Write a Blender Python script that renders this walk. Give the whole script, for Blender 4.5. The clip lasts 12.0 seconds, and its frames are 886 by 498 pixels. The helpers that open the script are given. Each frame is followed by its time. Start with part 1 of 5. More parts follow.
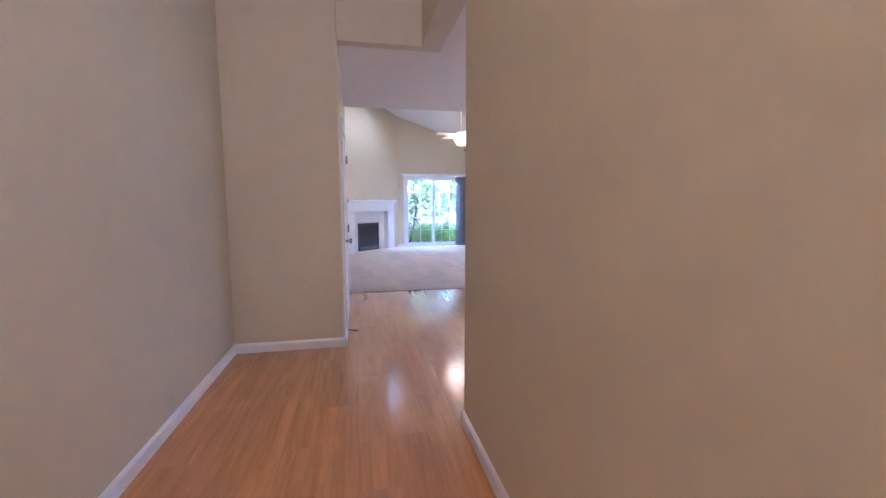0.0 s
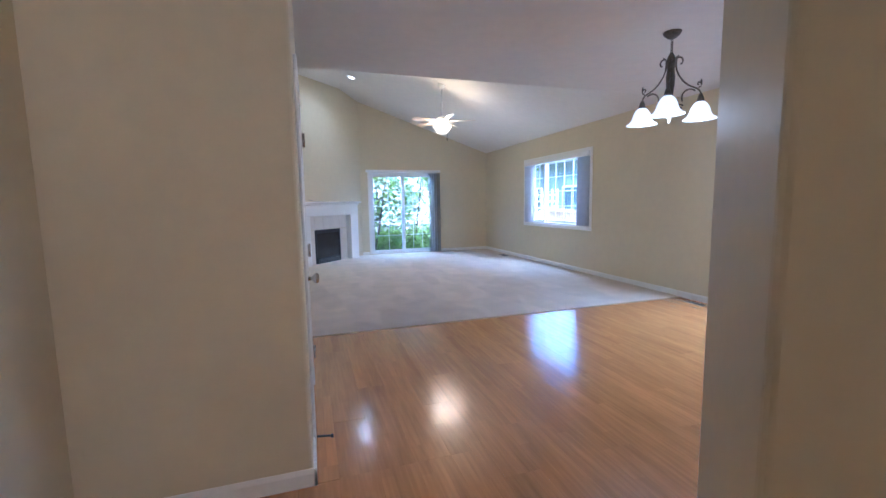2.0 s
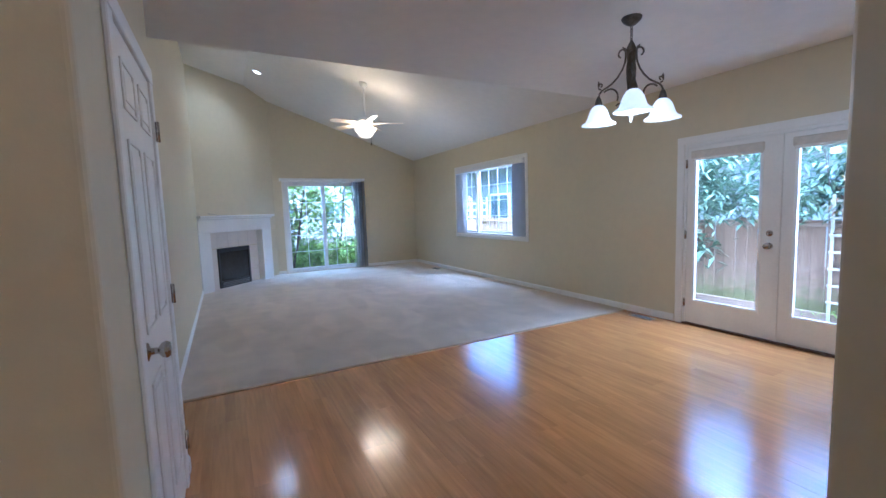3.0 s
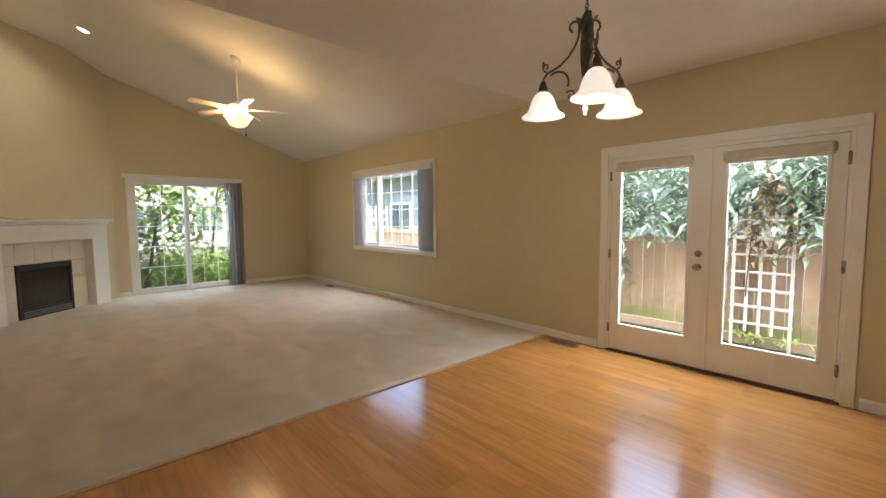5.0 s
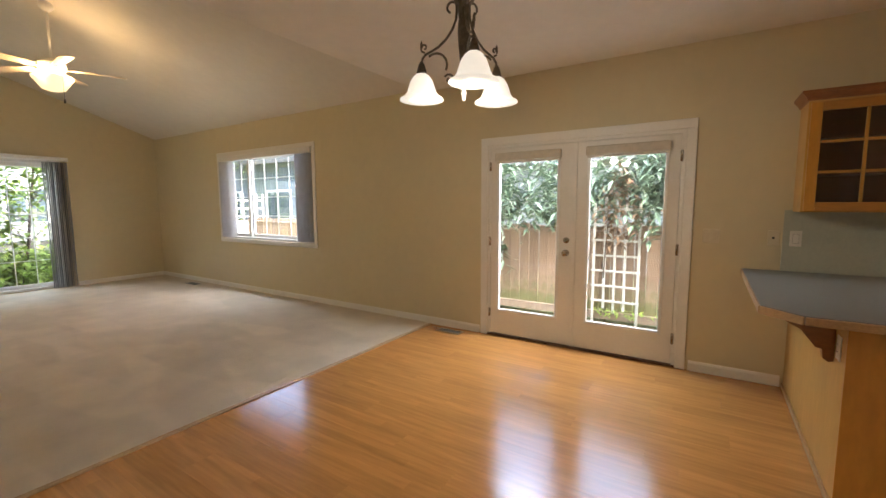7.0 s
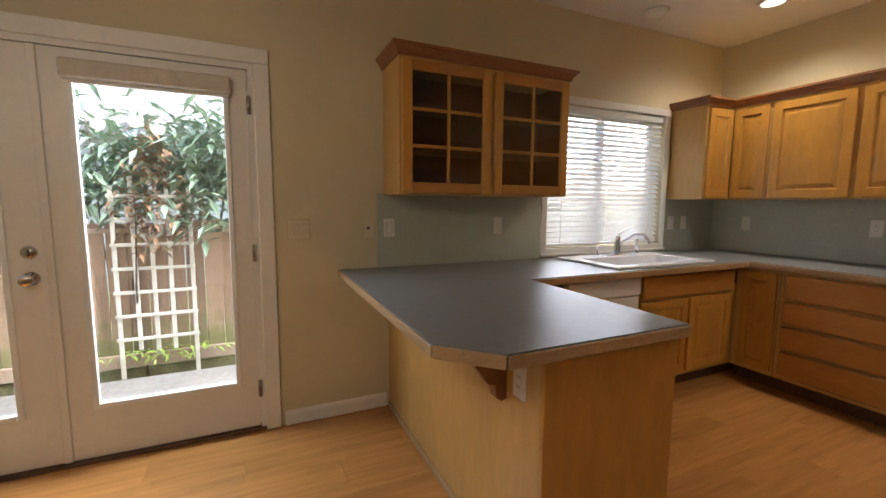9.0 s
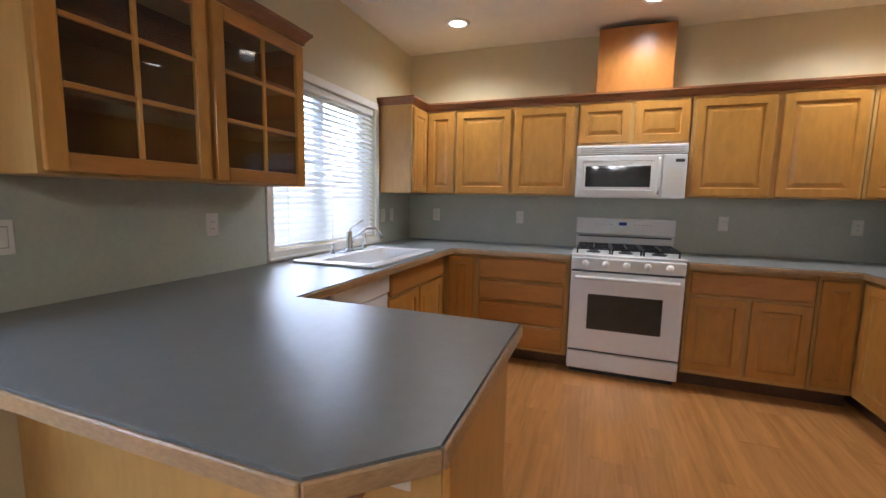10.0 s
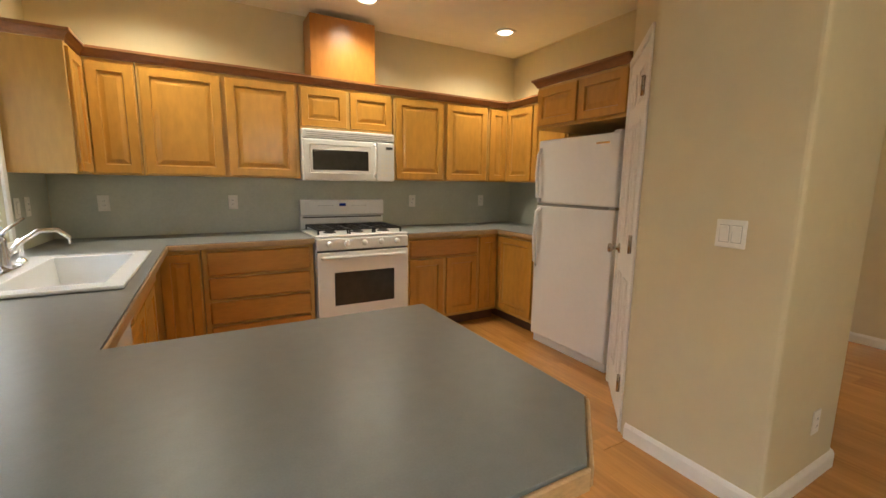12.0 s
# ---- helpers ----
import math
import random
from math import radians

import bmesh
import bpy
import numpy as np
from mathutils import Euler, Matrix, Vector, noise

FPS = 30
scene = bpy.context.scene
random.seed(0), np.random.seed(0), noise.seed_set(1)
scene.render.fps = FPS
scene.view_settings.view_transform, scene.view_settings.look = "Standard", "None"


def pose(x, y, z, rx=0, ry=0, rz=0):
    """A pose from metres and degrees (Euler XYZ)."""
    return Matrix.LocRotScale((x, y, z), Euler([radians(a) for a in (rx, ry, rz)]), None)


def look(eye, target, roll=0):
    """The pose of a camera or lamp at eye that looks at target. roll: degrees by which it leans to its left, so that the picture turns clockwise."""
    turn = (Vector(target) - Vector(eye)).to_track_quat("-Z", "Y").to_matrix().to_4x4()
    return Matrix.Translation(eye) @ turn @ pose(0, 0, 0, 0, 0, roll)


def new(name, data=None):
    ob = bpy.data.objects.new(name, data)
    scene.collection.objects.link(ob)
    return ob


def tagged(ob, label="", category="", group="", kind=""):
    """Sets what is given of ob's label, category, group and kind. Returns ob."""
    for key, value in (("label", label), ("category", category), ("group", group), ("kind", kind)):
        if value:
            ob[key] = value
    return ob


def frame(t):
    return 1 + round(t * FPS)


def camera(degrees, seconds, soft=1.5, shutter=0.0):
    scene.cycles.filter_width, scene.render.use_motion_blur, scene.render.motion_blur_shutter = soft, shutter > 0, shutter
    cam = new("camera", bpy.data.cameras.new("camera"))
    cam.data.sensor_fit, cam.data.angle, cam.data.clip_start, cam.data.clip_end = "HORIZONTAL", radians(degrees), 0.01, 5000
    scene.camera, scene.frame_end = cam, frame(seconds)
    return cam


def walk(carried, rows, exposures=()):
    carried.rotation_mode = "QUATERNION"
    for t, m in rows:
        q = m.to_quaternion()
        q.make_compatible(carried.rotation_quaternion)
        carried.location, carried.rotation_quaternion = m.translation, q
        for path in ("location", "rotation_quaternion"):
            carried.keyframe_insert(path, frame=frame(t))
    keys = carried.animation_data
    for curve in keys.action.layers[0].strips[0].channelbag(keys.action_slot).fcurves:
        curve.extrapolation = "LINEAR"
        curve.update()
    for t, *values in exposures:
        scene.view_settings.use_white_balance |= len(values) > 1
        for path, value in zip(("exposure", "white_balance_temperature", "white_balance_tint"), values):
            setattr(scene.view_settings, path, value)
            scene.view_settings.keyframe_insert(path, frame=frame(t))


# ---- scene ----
cam = camera(93.9, 12.0)
PATH = [
    (0, (0.416, 0.373, 1.29), (0.812, 2.322, 1.077), -0.1),
    (0.5, (0.331, 0.805, 1.307), (0.695, 2.76, 1.088), -1.2),
    (1, (0.265, 1.25, 1.322), (0.631, 3.204, 1.102), 0.2),
    (1.5, (0.242, 1.734, 1.362), (0.681, 3.672, 1.138), 0.2),
    (2, (0.315, 2.183, 1.344), (0.918, 4.078, 1.123), -1.0),
    (2.5, (0.417, 2.561, 1.399), (1.155, 4.407, 1.177), -0.7),
    (3, (0.542, 2.909, 1.386), (1.469, 4.671, 1.198), -1.9),
    (3.2, (0.595, 3.023, 1.381), (1.574, 4.757, 1.19), -2.4),
    (4.8, (0.979, 3.678, 1.417), (2.263, 5.203, 1.256), -0.3),
    (5, (0.996, 3.732, 1.405), (2.33, 5.215, 1.251), -0.5),
    (5.5, (1.023, 3.778, 1.386), (2.453, 5.167, 1.224), -0.9),
    (6, (1.043, 3.766, 1.387), (2.582, 5.031, 1.214), -0.6),
    (6.5, (1.048, 3.764, 1.399), (2.648, 4.949, 1.21), -0.5),
    (6.7, (1.061, 3.773, 1.407), (2.683, 4.926, 1.207), -0.6),
    (8.3, (2.082, 3.963, 1.294), (4.07, 4.061, 1.102), 0.1),
    (8.5, (2.239, 4.003, 1.31), (4.22, 3.837, 1.097), -1.1),
    (9, (2.655, 3.999, 1.294), (4.465, 3.176, 1.077), 0.4),
    (9.5, (3.016, 4.01, 1.285), (4.392, 2.574, 1.075), 1.0),
    (10, (3.331, 3.99, 1.292), (4.019, 2.127, 1.056), 1.1),
    (10.5, (3.652, 3.892, 1.312), (3.652, 1.911, 1.036), -0.1),
    (11, (3.863, 3.821, 1.302), (3.318, 1.92, 1.009), 0.2),
    (11.5, (4.022, 3.818, 1.322), (3.118, 2.061, 1.012), 0.4),
    (12, (4.174, 3.936, 1.312), (3.201, 2.216, 1.004), 0.8),
]
EXPOSURES = [(0.0, 4.3, 4050, 24), (1.0, 4.2, 3950, 17), (2.0, 3.95, 3950, 12), (2.6, 3.8, 3950, 10), (3.2, 3.52, 4000, 9), (4.8, 3.4, 6000, 8), (6.7, 3.42, 6050, 8), (8.5, 3.08, 6100, 10), (9.0, 3.12, 5950, 10), (9.5, 3.25, 5650, 9), (10.0, 3.5, 5000, 9), (10.5, 3.52, 4550, 8), (11.2, 3.6, 5500, 4), (12.0, 3.75, 6350, 1)]
walk(cam, [(t, look(eye, target, roll)) for t, eye, target, roll in PATH], EXPOSURES)

# ---- light ----
world = bpy.data.worlds.new("world")
scene.world = world
world.use_nodes = True
wn = world.node_tree
sky = wn.nodes.new("ShaderNodeTexSky")
sky.sky_type, sky.sun_disc = "NISHITA", False
sky.sun_elevation, sky.sun_rotation = radians(50), radians(150)
sky.air_density, sky.dust_density = 1.0, 4.0
wn.links.new(sky.outputs[0], wn.nodes["Background"].inputs[0])
wn.nodes["Background"].inputs[1].default_value = 0.15


def lamp(name, kind, energy, colour, m, size=0.1, size_y=None, angle=None):
    data = bpy.data.lights.new(name, kind)
    data.energy, data.color = energy, colour
    if kind == "AREA":
        data.shape, data.size, data.size_y = "RECTANGLE", size, size_y or size
    elif kind == "SUN":
        data.angle = radians(angle)
    else:
        data.shadow_soft_size = size
    if kind == "SPOT":
        data.spot_size, data.spot_blend = radians(angle), 0.8
    ob = new(name, data)
    ob.matrix_world = m
    return ob


WARM = (1.0, 0.86, 0.68)
DAY = (0.84, 0.93, 1.0)
lamp("sun", "SUN", 1.3, (1.0, 0.95, 0.88), look((0, 0, 20), (6.0, 10.4, 5)), angle=25)
# hidden lamps added as sky light under French door, sliding door and window heads
lamp("door_sky_fill", "AREA", 6.0, DAY, look((5.44, 4.88, 2.14), (3.4, 4.88, 0.2)), 1.7, 0.24)
lamp("slider_sky_fill", "AREA", 5.0, DAY, look((2.72, 13.50, 2.42), (2.72, 11.4, 0.6)), 1.7, 0.24)
lamp("window_sky_fill", "AREA", 4.0, DAY, look((5.44, 9.70, 2.50), (3.4, 9.70, 0.8)), 2.2, 0.24)
# unseen entry ceiling lamp, added to brighten the hall
lamp("entry_fill_bulb", "POINT", 6.0, (1.0, 0.75, 0.58), Matrix.Translation((0.80, -0.6, 3.70)), 0.09)


# ---- materials ----
def mat(name, colour, rough=0.5, metal=0.0, vary=0.08, scale=3.0, bump=0.0, bump_scale=200.0, coat=0.0, stretch=(1, 1, 1), island=0.0, rand=0.0, spec=0.5, emit=0.0, emit_colour=None, fine=None):
    m = bpy.data.materials.new(name)
    m.use_nodes = True
    nt = m.node_tree
    b = nt.nodes["Principled BSDF"]
    b.inputs["Roughness"].default_value, b.inputs["Metallic"].default_value = rough, metal
    b.inputs["Coat Weight"].default_value, b.inputs["Coat Roughness"].default_value = coat, 0.12
    b.inputs["Specular IOR Level"].default_value = spec
    tc = nt.nodes.new("ShaderNodeTexCoord")
    mp = nt.nodes.new("ShaderNodeMapping")
    mp.inputs["Scale"].default_value = stretch
    nt.links.new(tc.outputs["Object"], mp.inputs[0])
    vec = mp.outputs[0]
    if rand:
        info = nt.nodes.new("ShaderNodeObjectInfo")
        mul = nt.nodes.new("ShaderNodeVectorMath")
        mul.operation = "ADD"
        sc = nt.nodes.new("ShaderNodeMath")
        sc.operation, sc.inputs[1].default_value = "MULTIPLY", 37.0
        nt.links.new(info.outputs["Random"], sc.inputs[0])
        nt.links.new(vec, mul.inputs[0])
        nt.links.new(sc.outputs[0], mul.inputs[1])
        vec = mul.outputs[0]
    n1 = nt.nodes.new("ShaderNodeTexNoise")
    n1.inputs["Scale"].default_value, n1.inputs["Detail"].default_value = scale, 4
    n2 = nt.nodes.new("ShaderNodeTexNoise")
    n2.inputs["Scale"].default_value, n2.inputs["Detail"].default_value = fine or scale * 9, 3
    nt.links.new(vec, n1.inputs[0])
    nt.links.new(vec, n2.inputs[0])
    mix = nt.nodes.new("ShaderNodeMath")
    mix.operation = "ADD"
    nt.links.new(n1.outputs[0], mix.inputs[0])
    nt.links.new(n2.outputs[0], mix.inputs[1])
    src = mix.outputs[0]
    lo, hi = 0.7, 1.3
    for on, node_type, out, amount in ((rand, "ShaderNodeObjectInfo", "Random", rand), (island, "ShaderNodeNewGeometry", "Random Per Island", island)):
        if on:
            g = nt.nodes.new(node_type)
            s1 = nt.nodes.new("ShaderNodeMath")
            s1.operation, s1.inputs[1].default_value = "MULTIPLY", amount
            nt.links.new(g.outputs[out], s1.inputs[0])
            s2 = nt.nodes.new("ShaderNodeMath")
            s2.operation = "ADD"
            nt.links.new(src, s2.inputs[0])
            nt.links.new(s1.outputs[0], s2.inputs[1])
            src = s2.outputs[0]
            lo, hi = lo, hi + amount
    ramp = nt.nodes.new("ShaderNodeMapRange")
    ramp.inputs["From Min"].default_value, ramp.inputs["From Max"].default_value = lo, hi
    nt.links.new(src, ramp.inputs["Value"])
    cm = nt.nodes.new("ShaderNodeMix")
    cm.data_type = "RGBA"
    cm.inputs[6].default_value = (*[c * (1 - vary) for c in colour], 1)
    cm.inputs[7].default_value = (*[min(1, c * (1 + vary)) for c in colour], 1)
    nt.links.new(ramp.outputs[0], cm.inputs[0])
    nt.links.new(cm.outputs[2], b.inputs["Base Color"])
    if bump:
        n3 = nt.nodes.new("ShaderNodeTexNoise")
        n3.inputs["Scale"].default_value, n3.inputs["Detail"].default_value = bump_scale, 3
        nt.links.new(vec, n3.inputs[0])
        bp = nt.nodes.new("ShaderNodeBump")
        bp.inputs["Strength"].default_value, bp.inputs["Distance"].default_value = bump, 0.01
        nt.links.new(n3.outputs[0], bp.inputs["Height"])
        nt.links.new(bp.outputs[0], b.inputs["Normal"])
    if emit:
        b.inputs["Emission Color"].default_value = (*(emit_colour or colour), 1)
        b.inputs["Emission Strength"].default_value = emit
    return m


def glass_mat(name, tint=(1, 1, 1), rough=0.0):
    m = bpy.data.materials.new(name)
    m.use_nodes = True
    b = m.node_tree.nodes["Principled BSDF"]
    b.inputs["Base Color"].default_value = (*tint, 1)
    b.inputs["Transmission Weight"].default_value, b.inputs["Roughness"].default_value, b.inputs["IOR"].default_value = 1.0, rough, 1.45
    return m


WALL = mat("wall_paint", (0.63, 0.555, 0.37), 0.6, vary=0.025, scale=1.2, bump=0.05, bump_scale=90, spec=0.3)
CEIL = mat("ceiling_paint", (0.78, 0.74, 0.66), 0.8, vary=0.03, scale=1.0, bump=0.25, bump_scale=70, spec=0.2)
TRIM = mat("trim_paint", (0.80, 0.78, 0.73), 0.35, vary=0.03, scale=4, spec=0.5)
DOORW = mat("door_paint", (0.78, 0.75, 0.69), 0.35, vary=0.03, scale=5)
SPLASH = mat("backsplash", (0.46, 0.485, 0.41), 0.45, vary=0.06, scale=6, bump=0.05)
MAPLE = mat("maple", (0.50, 0.25, 0.045), 0.28, vary=0.2, scale=2.2, stretch=(2.2, 2.2, 0.7), coat=0.1, rand=0.35, fine=14)
FLUEWOOD = mat("orange_maple", (0.45, 0.18, 0.03), 0.3, vary=0.12, scale=2.2, stretch=(2.2, 2.2, 0.7), coat=0.15, fine=14)
# level-grain maple, its colour lowered for the shade on the drawer fronts
MAPLE_H_SHADED = mat("maple_level_shaded", (0.43, 0.195, 0.04), 0.33, vary=0.2, scale=2.5, stretch=(0.8, 0.8, 4), coat=0.1, rand=0.35, fine=14)
MAPLE_END = mat("maple_end", (0.54, 0.32, 0.09), 0.4, vary=0.09, scale=2.2, stretch=(2.5, 2.5, 0.6), coat=0.15, fine=14)
CROWN = mat("crown_wood", (0.26, 0.105, 0.035), 0.4, vary=0.2, scale=4, stretch=(1, 1, 6), coat=0.2)
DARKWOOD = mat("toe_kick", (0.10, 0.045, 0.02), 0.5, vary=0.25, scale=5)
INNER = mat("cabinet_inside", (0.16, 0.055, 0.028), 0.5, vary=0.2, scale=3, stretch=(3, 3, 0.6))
COUNTER = mat("grey_laminate", (0.20, 0.206, 0.20), 0.37, vary=0.06, scale=25, fine=240, bump=0.02, bump_scale=400, spec=0.45)
EDGE = mat("edge_wood", (0.42, 0.27, 0.13), 0.4, vary=0.2, scale=6, stretch=(1, 1, 3))
PLANK = mat("laminate_plank", (0.49, 0.23, 0.064), 0.19, vary=0.22, scale=2.4, stretch=(7, 0.5, 1), coat=0.5, rand=0.25, fine=7, bump=0.015, bump_scale=60)


def add_strips(m, width=0.0647, length=1.0, amount=0.15):
    """Printed three-strip pattern of a laminate plank, laid over the base colour."""
    nt = m.node_tree
    b = nt.nodes["Principled BSDF"]
    old = b.inputs["Base Color"].links[0].from_socket

    def maths(op, a, c):
        nd = nt.nodes.new("ShaderNodeMath")
        nd.operation = op
        for sock, val in zip(nd.inputs, (a, c)):
            if isinstance(val, (int, float)):
                sock.default_value = val
            elif val is not None:
                nt.links.new(val, sock)
        return nd.outputs[0]
    sep = nt.nodes.new("ShaderNodeSeparateXYZ")
    nt.links.new(nt.nodes.new("ShaderNodeTexCoord").outputs["Object"], sep.inputs[0])
    rnd_ob = maths("MULTIPLY", nt.nodes.new("ShaderNodeObjectInfo").outputs["Random"], 91.7)
    col = maths("ADD", maths("FLOOR", maths("DIVIDE", sep.outputs[0], width), None), rnd_ob)
    shift = nt.nodes.new("ShaderNodeTexWhiteNoise")
    shift.noise_dimensions = "1D"
    nt.links.new(col, shift.inputs["W"])
    row = maths("FLOOR", maths("ADD", maths("DIVIDE", sep.outputs[1], length), maths("MULTIPLY", shift.outputs[0], 7.0)), None)
    comb = nt.nodes.new("ShaderNodeCombineXYZ")
    nt.links.new(col, comb.inputs[0])
    nt.links.new(row, comb.inputs[1])
    tone = nt.nodes.new("ShaderNodeTexWhiteNoise")
    tone.noise_dimensions = "2D"
    nt.links.new(comb.outputs[0], tone.inputs[0])
    gain = maths("ADD", maths("MULTIPLY", tone.outputs[0], amount), 1.0 - amount * 0.5)
    mul = nt.nodes.new("ShaderNodeVectorMath")
    mul.operation = "SCALE"
    nt.links.new(old, mul.inputs[0])
    nt.links.new(gain, mul.inputs["Scale"])
    nt.links.new(mul.outputs[0], b.inputs["Base Color"])


def add_patches(m, scale, low, high):
    """Soft-edged worn or brushed patches over the base colour."""
    nt = m.node_tree
    b = nt.nodes["Principled BSDF"]
    old = b.inputs["Base Color"].links[0].from_socket
    mp = nt.nodes.new("ShaderNodeMapping")
    mp.inputs["Scale"].default_value = (1.0, 0.32, 1.0)
    mp.inputs["Rotation"].default_value = (0, 0, 0.5)
    nt.links.new(nt.nodes.new("ShaderNodeTexCoord").outputs["Object"], mp.inputs[0])
    nz = nt.nodes.new("ShaderNodeTexVoronoi")
    nz.feature, nz.inputs["Scale"].default_value = "SMOOTH_F1", scale
    nz.inputs["Smoothness"].default_value = 0.25
    nt.links.new(mp.outputs[0], nz.inputs[0])
    sep = nt.nodes.new("ShaderNodeSeparateColor")
    nt.links.new(nz.outputs["Color"], sep.inputs[0])
    rg = nt.nodes.new("ShaderNodeMapRange")
    rg.inputs["To Min"].default_value, rg.inputs["To Max"].default_value = low, high
    nt.links.new(sep.outputs[0], rg.inputs["Value"])
    mul = nt.nodes.new("ShaderNodeVectorMath")
    mul.operation = "SCALE"
    nt.links.new(old, mul.inputs[0])
    nt.links.new(rg.outputs[0], mul.inputs["Scale"])
    nt.links.new(mul.outputs[0], b.inputs["Base Color"])


add_strips(PLANK)
JOINT = mat("floor_underlay", (0.16, 0.07, 0.025), 0.6, vary=0.2)
CARPET = mat("carpet", (0.70, 0.62, 0.51), 0.95, vary=0.10, scale=3.5, fine=260, bump=0.9, bump_scale=240, spec=0.1)
add_patches(CARPET, 3.6, 0.92, 1.05)
WHITE = mat("white_enamel", (0.80, 0.80, 0.79), 0.22, vary=0.015, scale=3)
FRIDGE = mat("fridge_enamel", (0.76, 0.75, 0.75), 0.4, vary=0.02, scale=3, bump=0.08, bump_scale=500)
BLACK = mat("black_iron", (0.018, 0.018, 0.02), 0.45, vary=0.3, scale=30)
DARKGLASS = mat("dark_glass", (0.035, 0.032, 0.03), 0.06, vary=0.2, scale=2)
GREYPLASTIC = mat("grey_plastic", (0.2, 0.2, 0.2), 0.5, vary=0.1)
CHROME = mat("chrome", (0.72, 0.72, 0.72), 0.16, metal=1.0, vary=0.05)
NICKEL = mat("nickel", (0.50, 0.47, 0.43), 0.17, metal=1.0, vary=0.1)
BRONZE = mat("pewter_iron", (0.16, 0.14, 0.11), 0.5, metal=0.6, vary=0.4, scale=30, bump=0.3, bump_scale=80)
PLATE = mat("plate_plastic", (0.78, 0.76, 0.70), 0.4, vary=0.02)
CREAMPLATE = mat("painted_plate", (0.66, 0.59, 0.43), 0.45, vary=0.02)
# mid grey that stands in for the shade round a rocker
GAPSHADE = mat("switch_gap_shade", (0.42, 0.41, 0.38), 0.5, vary=0.03)
# near-black for the shade in slots and gaps; also the clock face
SLOT = mat("slot_dark", (0.05, 0.05, 0.05), 0.5)
GLASS = glass_mat("clear_glass")
CABGLASS = glass_mat("cabinet_glass", (0.75, 0.7, 0.66))
BLIND = mat("blind_slat", (0.80, 0.80, 0.78), 0.5, vary=0.03)
VBLIND = mat("grey_vane", (0.34, 0.35, 0.37), 0.6, vary=0.1, scale=8, island=0.2)
VBLIND2 = mat("pale_vane", (0.56, 0.58, 0.62), 0.6, vary=0.08, scale=8)
FABRIC = mat("shade_fabric", (0.60, 0.54, 0.45), 0.9, vary=0.1, scale=20, bump=0.3)
VINYL = mat("white_vinyl", (0.80, 0.80, 0.78), 0.35, vary=0.03)
TILE = mat("hearth_tile", (0.69, 0.63, 0.55), 0.35, vary=0.05, scale=8, rand=0.06)
SHADEGLASS = mat("lit_glass", (0.9, 0.85, 0.75), 0.4, vary=0.03, emit=0.075, emit_colour=(1.0, 0.88, 0.72))
FANGLASS = mat("lit_fan_glass", (0.9, 0.8, 0.6), 0.4, vary=0.05, emit=0.16, emit_colour=(1.0, 0.66, 0.30))
CANLIGHT = mat("lit_bulb", (0.9, 0.85, 0.75), 0.4, vary=0.02, emit=0.6, emit_colour=(1.0, 0.82, 0.58))
BLADE = mat("fan_blade", (0.66, 0.55, 0.40), 0.45, vary=0.12, scale=6)
DISPLAY = mat("blue_display", (0.01, 0.02, 0.10), 0.2, vary=0.1, emit=0.006, emit_colour=(0.05, 0.15, 0.7))
FENCE = mat("weathered_board", (0.36, 0.27, 0.21), 0.85, vary=0.35, scale=3, stretch=(3, 3, 0.5), rand=0.5, bump=0.4, bump_scale=40)


def add_moss(m, top, colour):
    """Moss growing up from a board's foot, with a ragged upper edge."""
    nt = m.node_tree
    b = nt.nodes["Principled BSDF"]
    old = b.inputs["Base Color"].links[0].from_socket
    tc = nt.nodes.new("ShaderNodeTexCoord")
    sep = nt.nodes.new("ShaderNodeSeparateXYZ")
    nt.links.new(tc.outputs["Object"], sep.inputs[0])
    nz = nt.nodes.new("ShaderNodeTexNoise")
    nz.inputs["Scale"].default_value, nz.inputs["Detail"].default_value = 9.0, 5
    nt.links.new(tc.outputs["Object"], nz.inputs[0])
    add = nt.nodes.new("ShaderNodeMath")
    add.operation, add.inputs[1].default_value = "MULTIPLY_ADD", -0.7
    nt.links.new(nz.outputs[0], add.inputs[0])
    nt.links.new(sep.outputs[2], add.inputs[2])
    rg = nt.nodes.new("ShaderNodeMapRange")
    rg.inputs["From Min"].default_value, rg.inputs["From Max"].default_value = top - 0.5, top - 0.2
    rg.inputs["To Min"].default_value, rg.inputs["To Max"].default_value = 0.75, 0.0
    nt.links.new(add.outputs[0], rg.inputs["Value"])
    mx = nt.nodes.new("ShaderNodeMix")
    mx.data_type = "RGBA"
    nt.links.new(rg.outputs[0], mx.inputs[0])
    nt.links.new(old, mx.inputs[6])
    mx.inputs[7].default_value = (*colour, 1)
    nt.links.new(mx.outputs[2], b.inputs["Base Color"])


MOSSY = mat("mossy_board", (0.13, 0.13, 0.07), 0.9, vary=0.4, scale=6, bump=0.4, bump_scale=40)
FENCE_FOOT = mat("weathered_mossy_board", (0.31, 0.215, 0.155), 0.85, vary=0.35, scale=3, stretch=(3, 3, 0.5), rand=0.5, bump=0.4, bump_scale=40)
add_moss(FENCE_FOOT, 0.22, (0.15, 0.17, 0.06))
LATTICE = mat("white_lattice", (0.52, 0.51, 0.47), 0.7, vary=0.15, scale=8)
LEAF = mat("oleander_leaf", (0.20, 0.27, 0.185), 0.27, vary=0.5, scale=2, island=0.7)
LEAF2 = mat("garden_leaf", (0.25, 0.35, 0.055), 0.5, vary=0.5, scale=1.0, island=0.7)
DEADLEAF = mat("dry_leaf", (0.22, 0.13, 0.07), 0.7, vary=0.4, island=0.7)
